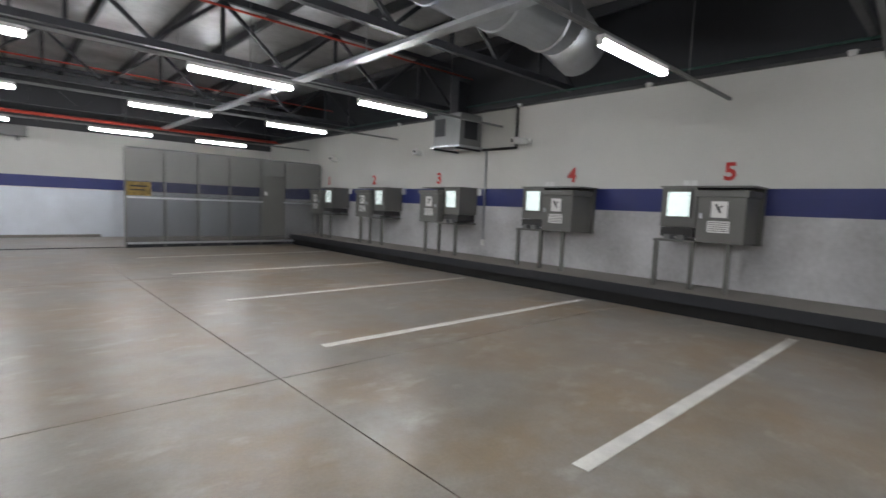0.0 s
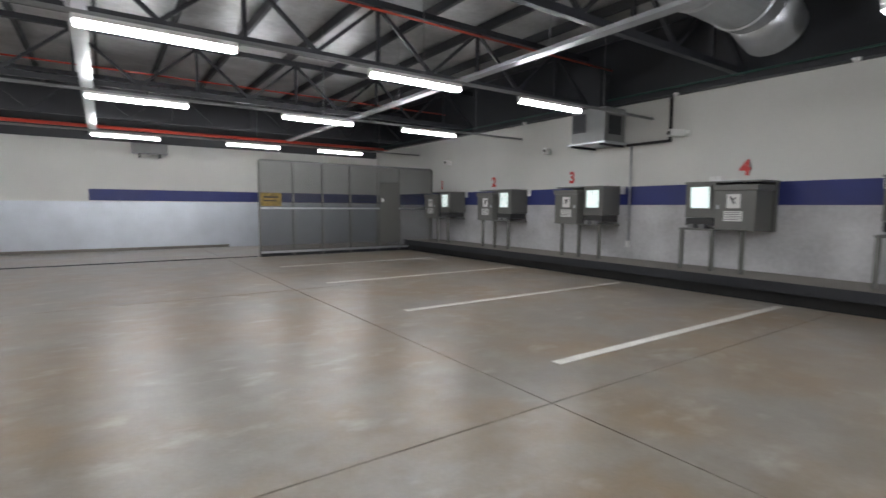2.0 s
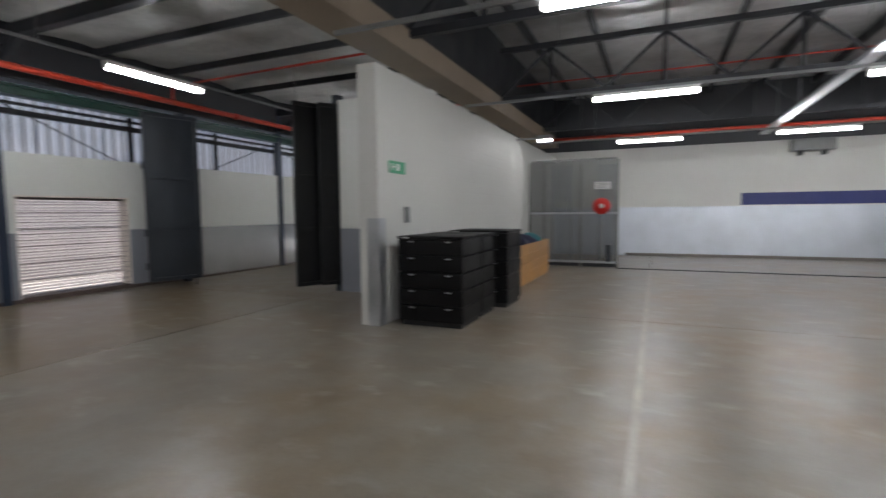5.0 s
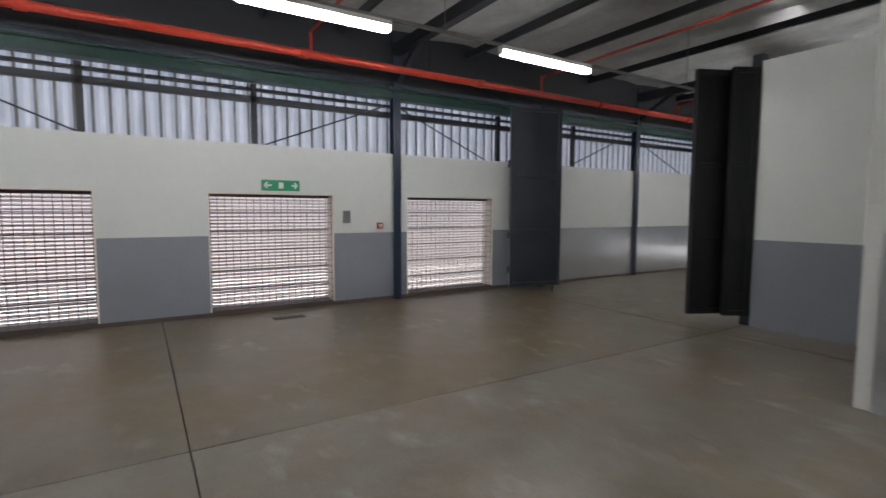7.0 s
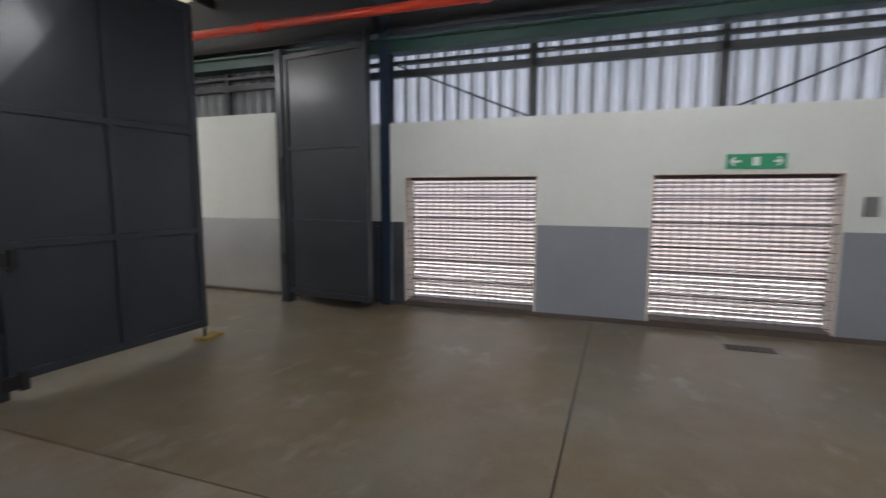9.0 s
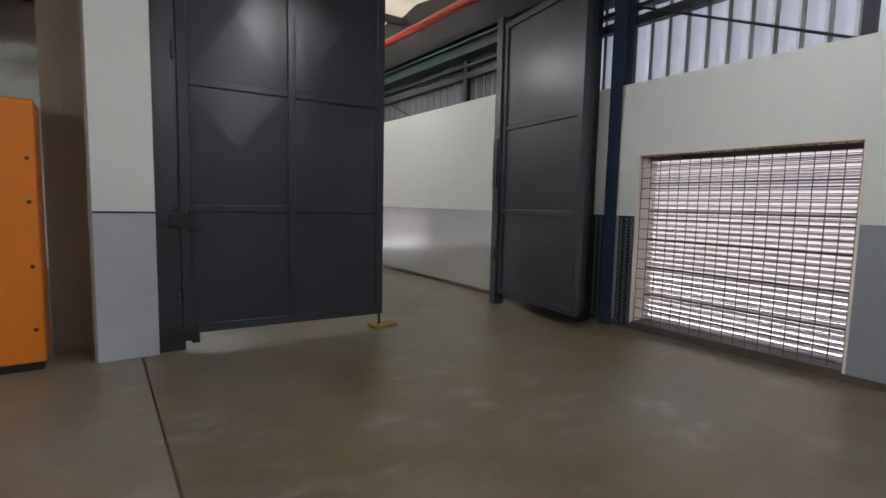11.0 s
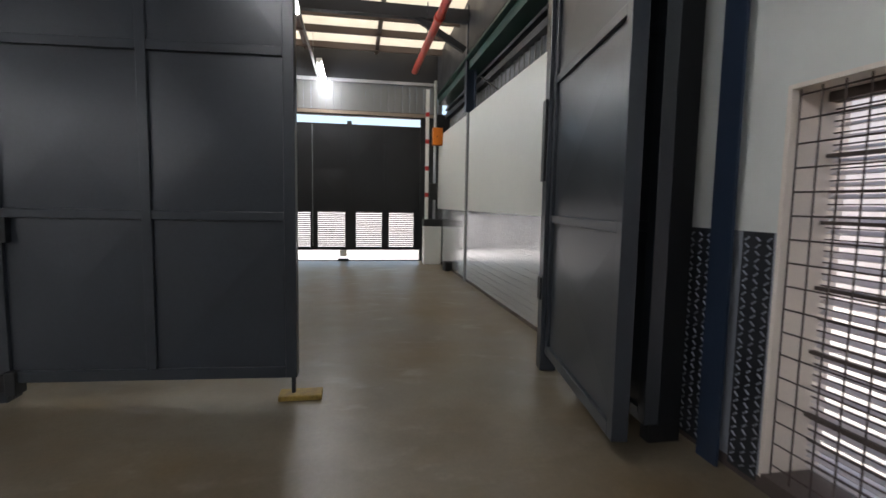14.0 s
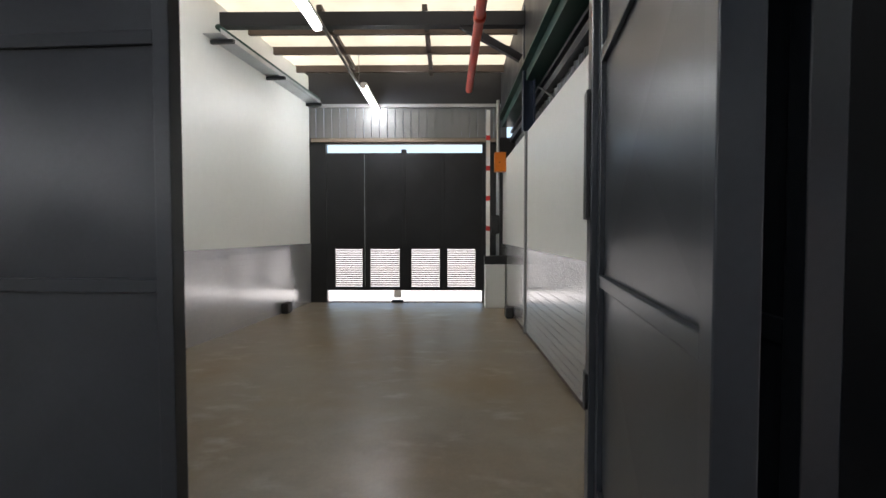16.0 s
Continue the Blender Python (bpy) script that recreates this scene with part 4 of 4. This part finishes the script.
gate_a = leaf("gate_leaf", -5.62, -1.02, 180, 1.76, GH, "closed charcoal steel gate leaf with framed panels", GATE, 2)
gate_a.matrix_basis = pose(-5.60, -0.98, 0, 0, 0, 176)
# faces of this leaf look towards the yard lane
fa = thing("floor_stop", -7.36, -0.86, 0, "worn yellow steel floor stop under the gate", "floor stop")
part("block", shape((-0.15, 0.12, -0.07, 0.07, 0.0, 0.035), bevel=0.006), YELLOW, fa)
part("pin", rod(bmesh.new(), (0.03, 0, 0.035), (0.03, 0, 0.16), 0.014, 8), STEEL_DARK, fa)
post = thing("gate_post", -5.50, -1.06, 0, "charcoal steel hinge post of the gate", "gate post", "gate posts")
part("post", shape((-0.115, 0.075, -0.08, 0.06, 0.0, 3.7)), GATE, post)
for z in (0.14, 1.07):
    part("hinge_bracket", shape((-0.20, -0.02, 0.061, 0.125, z - 0.055, z + 0.055), (-0.21, -0.15, 0.03, 0.14, z - 0.075, z + 0.075), bevel=0.006), GATE_DARK, post)
gate_b = leaf("gate_leaf", -8.985, 0.27, -98.9, 1.42, GH, "opened narrow charcoal gate leaf with framed panels", GATE, 1, False)
part("latch_plate", shape((1.44, 1.53, 0.085, 0.105, 1.45, 2.05), bevel=0.004), GATE_DARK, gate_b, "dark latch plate")
part("floor_bolt", shape((1.44, 1.53, 0.085, 0.10, 0.55, 0.72), bevel=0.004), GATE_DARK, gate_b, "dark floor bolt")
part("meeting_post", shape((1.422, 1.55, -0.04, 0.085, 0.0, 3.5), bevel=0.006), GATE, gate_b, "broad charcoal meeting stile")
gate_b2 = leaf("gate_leaf", -9.25, 0.12, -93, 1.0, GH, "inner charcoal gate leaf folded against its neighbour", GATE, 1, False)
post = thing("gate_post", -9.42, 0.0, 0, "charcoal steel hinge post of the gate", "gate post", "gate posts")
part("post", shape((-0.04, 0.144, -0.04, 0.04, 0.0, 3.7)), GATE_DARK, post)
gate_c = leaf("gate_leaf", -8.93, 8.60, 70, 1.0, GH, "opened charcoal gate leaf at the north lane", GATE, 1)
part("drop_bolt", rod(bmesh.new(), (0.90, 0.075, 0.0), (0.90, 0.075, 0.55), 0.012, 8), GATE_DARK, gate_c, "dark drop bolt standing on the floor")
gate_d = leaf("gate_leaf", -5.42, 9.92, -115, 0.86, GH, "opened black gate leaf folded off its post", GATE_DARK, 1)
gate_d2 = leaf("gate_leaf", -5.30, 9.75, -120, 0.35, GH, "black inner gate leaf folded behind its neighbour", GATE_DARK, 1)
post = thing("gate_post", -5.32, 9.85, 0, "dark steel hinge post of the inner gate", "gate post", "gate posts")
part("post", shape((-0.06, 0.07, -0.10, 0.06, 0.0, 3.6)), GATE, post)
post = thing("gate_post", -9.28, 9.75, 0, "dark steel hinge post of the inner gate", "gate post", "gate posts")
part("post", shape((-0.10, 0.06, -0.06, 0.06, 0.0, 3.6)), GATE, post)
oc = thing("orange_cabinet", -4.47, -1.17, 0, "orange steel cabinet behind the gate pier", "cabinet")
part("body", shape((-0.25, 0.25, -0.2, 0.2, 0.06, 1.9), bevel=0.012), ORANGE, oc)
part("plinth", shape((-0.23, 0.23, -0.18, 0.18, 0.0, 0.06)), BLACK, oc)
for z in (0.3, 0.75, 1.2, 1.5):
    part("rivet", rod(bmesh.new(), (-0.2, 0.2, z), (-0.2, 0.21, z), 0.014, 8), INK, oc)

# ---- south lane and its outer gate ----
LX, LEAN_X = -5.0, 0.107


def lane_x(y):
    """Inner face of the exit lane's slanting side wall."""
    return LX + LEAN_X * (y + 1.38)


def slant(bm):
    for v in bm.verts:
        v.co.x += LEAN_X * (v.co.y + 1.38)
    return bm


wall_lane_south = fixed("wall_lane_south", slant(shape((LX, LX + 0.25, SOUTH, -1.39, WGREY, 4.4))), PANEL_LIGHT, "pale insulated panel wall of the exit lane", "wall")
part("dado", slant(shape((LX - 0.008, LX + 0.25, SOUTH, -1.39, 0.0, WGREY))), TREAD, wall_lane_south, "bright aluminium tread plate dado")
part("end_board", shape((-5.0, -4.73, -1.39, -1.37, 0.0, 4.4)), BEAM_TAN, wall_lane_south, "brown boarded end")
part("back_board", slant(shape((LX + 0.25, LX + 0.27, SOUTH, -1.40, 0.0, 4.4))), BEAM_TAN, wall_lane_south, "brown boarded back")
# rows of raised lugs on the tread plate
bm, lugs = bmesh.new(), bmesh.new()
for i in range(74):
    for j in range(13):
        z = 0.1 + j * 0.08
        box(bm, WEST + 0.012, WEST + 0.0145, -8.3 + i * 0.095, -8.24 + i * 0.095, z, z + 0.012)
        box(lugs, LX - 0.0105, LX - 0.008, -8.3 + i * 0.09, -8.24 + i * 0.09, z, z + 0.012)
tagged(part("tread_lug", bm, TREAD, wall_west), kind="stuff")
tagged(part("tread_lug", slant(lugs), TREAD, wall_lane_south), kind="stuff")
S = SOUTH
wall_gate = fixed("wall_gate_south", shape((-6.08, -5.1, S - 0.12, S, 0.0, 3.10), (-9.85, -9.13, S - 0.12, S, 0.0, 3.10), (-9.85, -5.1, S - 0.12, S, 3.10, 3.22)), GATE_DARK, "dark steel gate surround", "wall")
bm = bmesh.new()
for i in range(29):
    x = -9.6 + i * 0.155
    box(bm, x, x + 0.10, S - 0.04, S - 0.01, 3.22, 4.6)
    box(bm, x + 0.10, x + 0.155, S - 0.08, S - 0.05, 3.22, 4.6)
cl = fixed("gate_cladding", bm, STEEL_MID, "ribbed grey steel cladding over the gate", "cladding")
part("head_rail", shape((-9.5, -5.4, S, S + 0.05, 3.80, 3.86)), GALV, cl)
part("lintel", shape((-9.4, -5.8, S, S + 0.06, 3.13, 3.20)), BEAM_TAN, cl, "weathered timber lintel")
part("dark_panel", shape((-9.5, -5.4, S - 0.004, S + 0.02, 3.86, 4.5)), STEEL_DARK, cl)
og = thing("yard_gate", -7.60, S - 0.04, 0.0, "black sliding yard gate with louvred vents and gaps of daylight", "gate")
part("panel", shape((-1.53, 1.52, -0.03, 0.02, 1.10, 2.93)), GATE_DARK, og)
part("bottom_rail", shape((-1.53, 1.52, -0.04, 0.03, 0.24, 0.31)), GATE_DARK, og)
for a, b in ((-1.53, -1.40), (-0.85, -0.70), (-0.14, 0.09), (0.67, 0.82), (1.36, 1.52)):
    part("stile", shape((a, b, -0.04, 0.03, 0.31, 1.10)), GATE_DARK, og)
for a, b in ((-1.40, -0.85), (-0.70, -0.14), (0.09, 0.67), (0.82, 1.36)):
    v = part("vent", shape((a, b, -0.03, 0.02, 1.07, 1.10)), GATE_DARK, og)
    for i in range(18):
        part("slat", shape((a, b, -0.02, 0.01, 0.332 + i * 0.042, 0.354 + i * 0.042)), GRILLE, v)
for xa, xb in ((-1.5, -0.78), (-0.76, 0.0), (0.0, 0.76), (0.78, 1.5)):
    for za, zb in ((1.14, 2.02), (2.02, 2.90)):
        bm = bmesh.new()
        v = [bm.verts.new(p) for p in ((xa + 0.02, 0.021, za + 0.02), (xb - 0.02, 0.021, za + 0.02), (xb - 0.02, 0.021, zb - 0.02), (xa + 0.02, 0.021, zb - 0.02))]
        top = bm.verts.new(((xa + xb) / 2, 0.034, (za + zb) / 2))
        for k in range(4):
            bm.faces.new((v[k], v[(k + 1) % 4], top))
        bm.faces.new(v[::-1])
        bmesh.ops.recalc_face_normals(bm, faces=bm.faces[:])
        part("cross_broken_panel", bm, GATE_DARK, og)
for x in (-0.77, 0.0, 0.77):
    part("stiffener", shape((x - 0.03, x + 0.03, 0.02, 0.035, 1.12, 2.91), bevel=0.003), GATE_DARK, og)
part("bolt_block", shape((0.06, 0.20, -0.03, 0.04, 0.10, 0.24), bevel=0.012), PAPER, og, "pale block over the floor bolt")
part("floor_bolt", shape((0.02, 0.24, -0.03, 0.05, 0.015, 0.05), bevel=0.006), STEEL_DARK, og)
part("bracket", shape((-0.05, 0.05, -0.03, 0.01, 2.93, 3.0)), STEEL_DARK, og)
part("track", shape((-1.6, 1.6, -0.02, 0.02, 0.0, 0.015)), STEEL_DARK, og)
part("edge_strip", shape((0.765, 0.775, 0.03, 0.04, 0.32, 2.9)), GALV, og, "thin bright edge strip")
bp = thing("boom_barrier", -9.32, S + 0.55, 0, "pale boom cabinet with a raised red and white arm", "boom barrier")
part("cabinet", shape((-0.18, 0.18, -0.15, 0.15, 0.0, 0.80), bevel=0.012), PANEL_LIGHT, bp, "pale boom cabinet")
part("cabinet_top", shape((-0.19, 0.19, -0.16, 0.16, 0.80, 0.95), bevel=0.012), BLACK, bp)
z = 0.95
for i in range(9):
    dz = 0.09 if i % 2 else 0.46
    part("arm_segment", shape((0.09, 0.16, 0.0, 0.03, z, z + dz)), RED if i % 2 else PAPER, bp)
    z += dz
part("motor", shape((-0.08, 0.06, -0.1, 0.1, 1.35, 1.7), bevel=0.03), BLACK, bp)
ob_ = thing("warning_box", -9.40, S + 0.45, 2.50, "orange warning box fixed to the lane wall", "warning box")
part("case", shape((-0.13, 0.08, -0.08, 0.08, 0.0, 0.36), bevel=0.01), ORANGE, ob_)
part("bolt", shape((-0.02, 0.0, 0.08, 0.085, 0.16, 0.18)), INK, ob_)
pipe("wall_riser", [(-9.40, S + 0.3, 0.0), (-9.40, S + 0.3, 3.86)], 0.03, GALV, "galvanised riser pipe beside the gate", "pipe")
pipe("cable_run", [(lane_x(-5.0) - 0.22, -5.0, 3.93), (lane_x(S) - 0.22, S + 0.1, 3.93)], 0.035, GREEN, "green conduit along the lane wall", "conduit")
part_tray = thing("cable_tray", lane_x(-6.7) - 0.16, -6.7, 3.85, "galvanised cable tray along the lane wall", "cable tray", turn=-math.degrees(math.atan(LEAN_X)))
part("tray_bed", shape((-0.10, 0.14, -1.7, 1.7, 0, 0.01), (-0.10, -0.09, -1.7, 1.7, 0.01, 0.06)), GALV, part_tray)
for y in (-1.6, 0.0, 1.5):
    part("bracket", shape((-0.16, 0.155, y - 0.025, y + 0.025, -0.05, -0.001), bevel=0.004), STEEL_DARK, part_tray, "dark steel cantilever bracket")
for x, y in ((lane_x(-7.2) - 0.075, -7.2), (WEST + 0.08, -6.8)):
    wr = thing("wheel_stop", x, y, 0, "small dark rubber stop at the wall base", "wheel stop", "wheel stops")
    part("block", shape((-0.06, 0.06, -0.12, 0.12, 0, 0.18), bevel=0.02), BLACK, wr)

# ---- yard outside ----
yw = fixed("backdrop_yard_wall", shape((-15.0, -14.7, -60, 60, -0.15, 4.2)), YARD, "sunlit rendered yard wall", "yard wall")
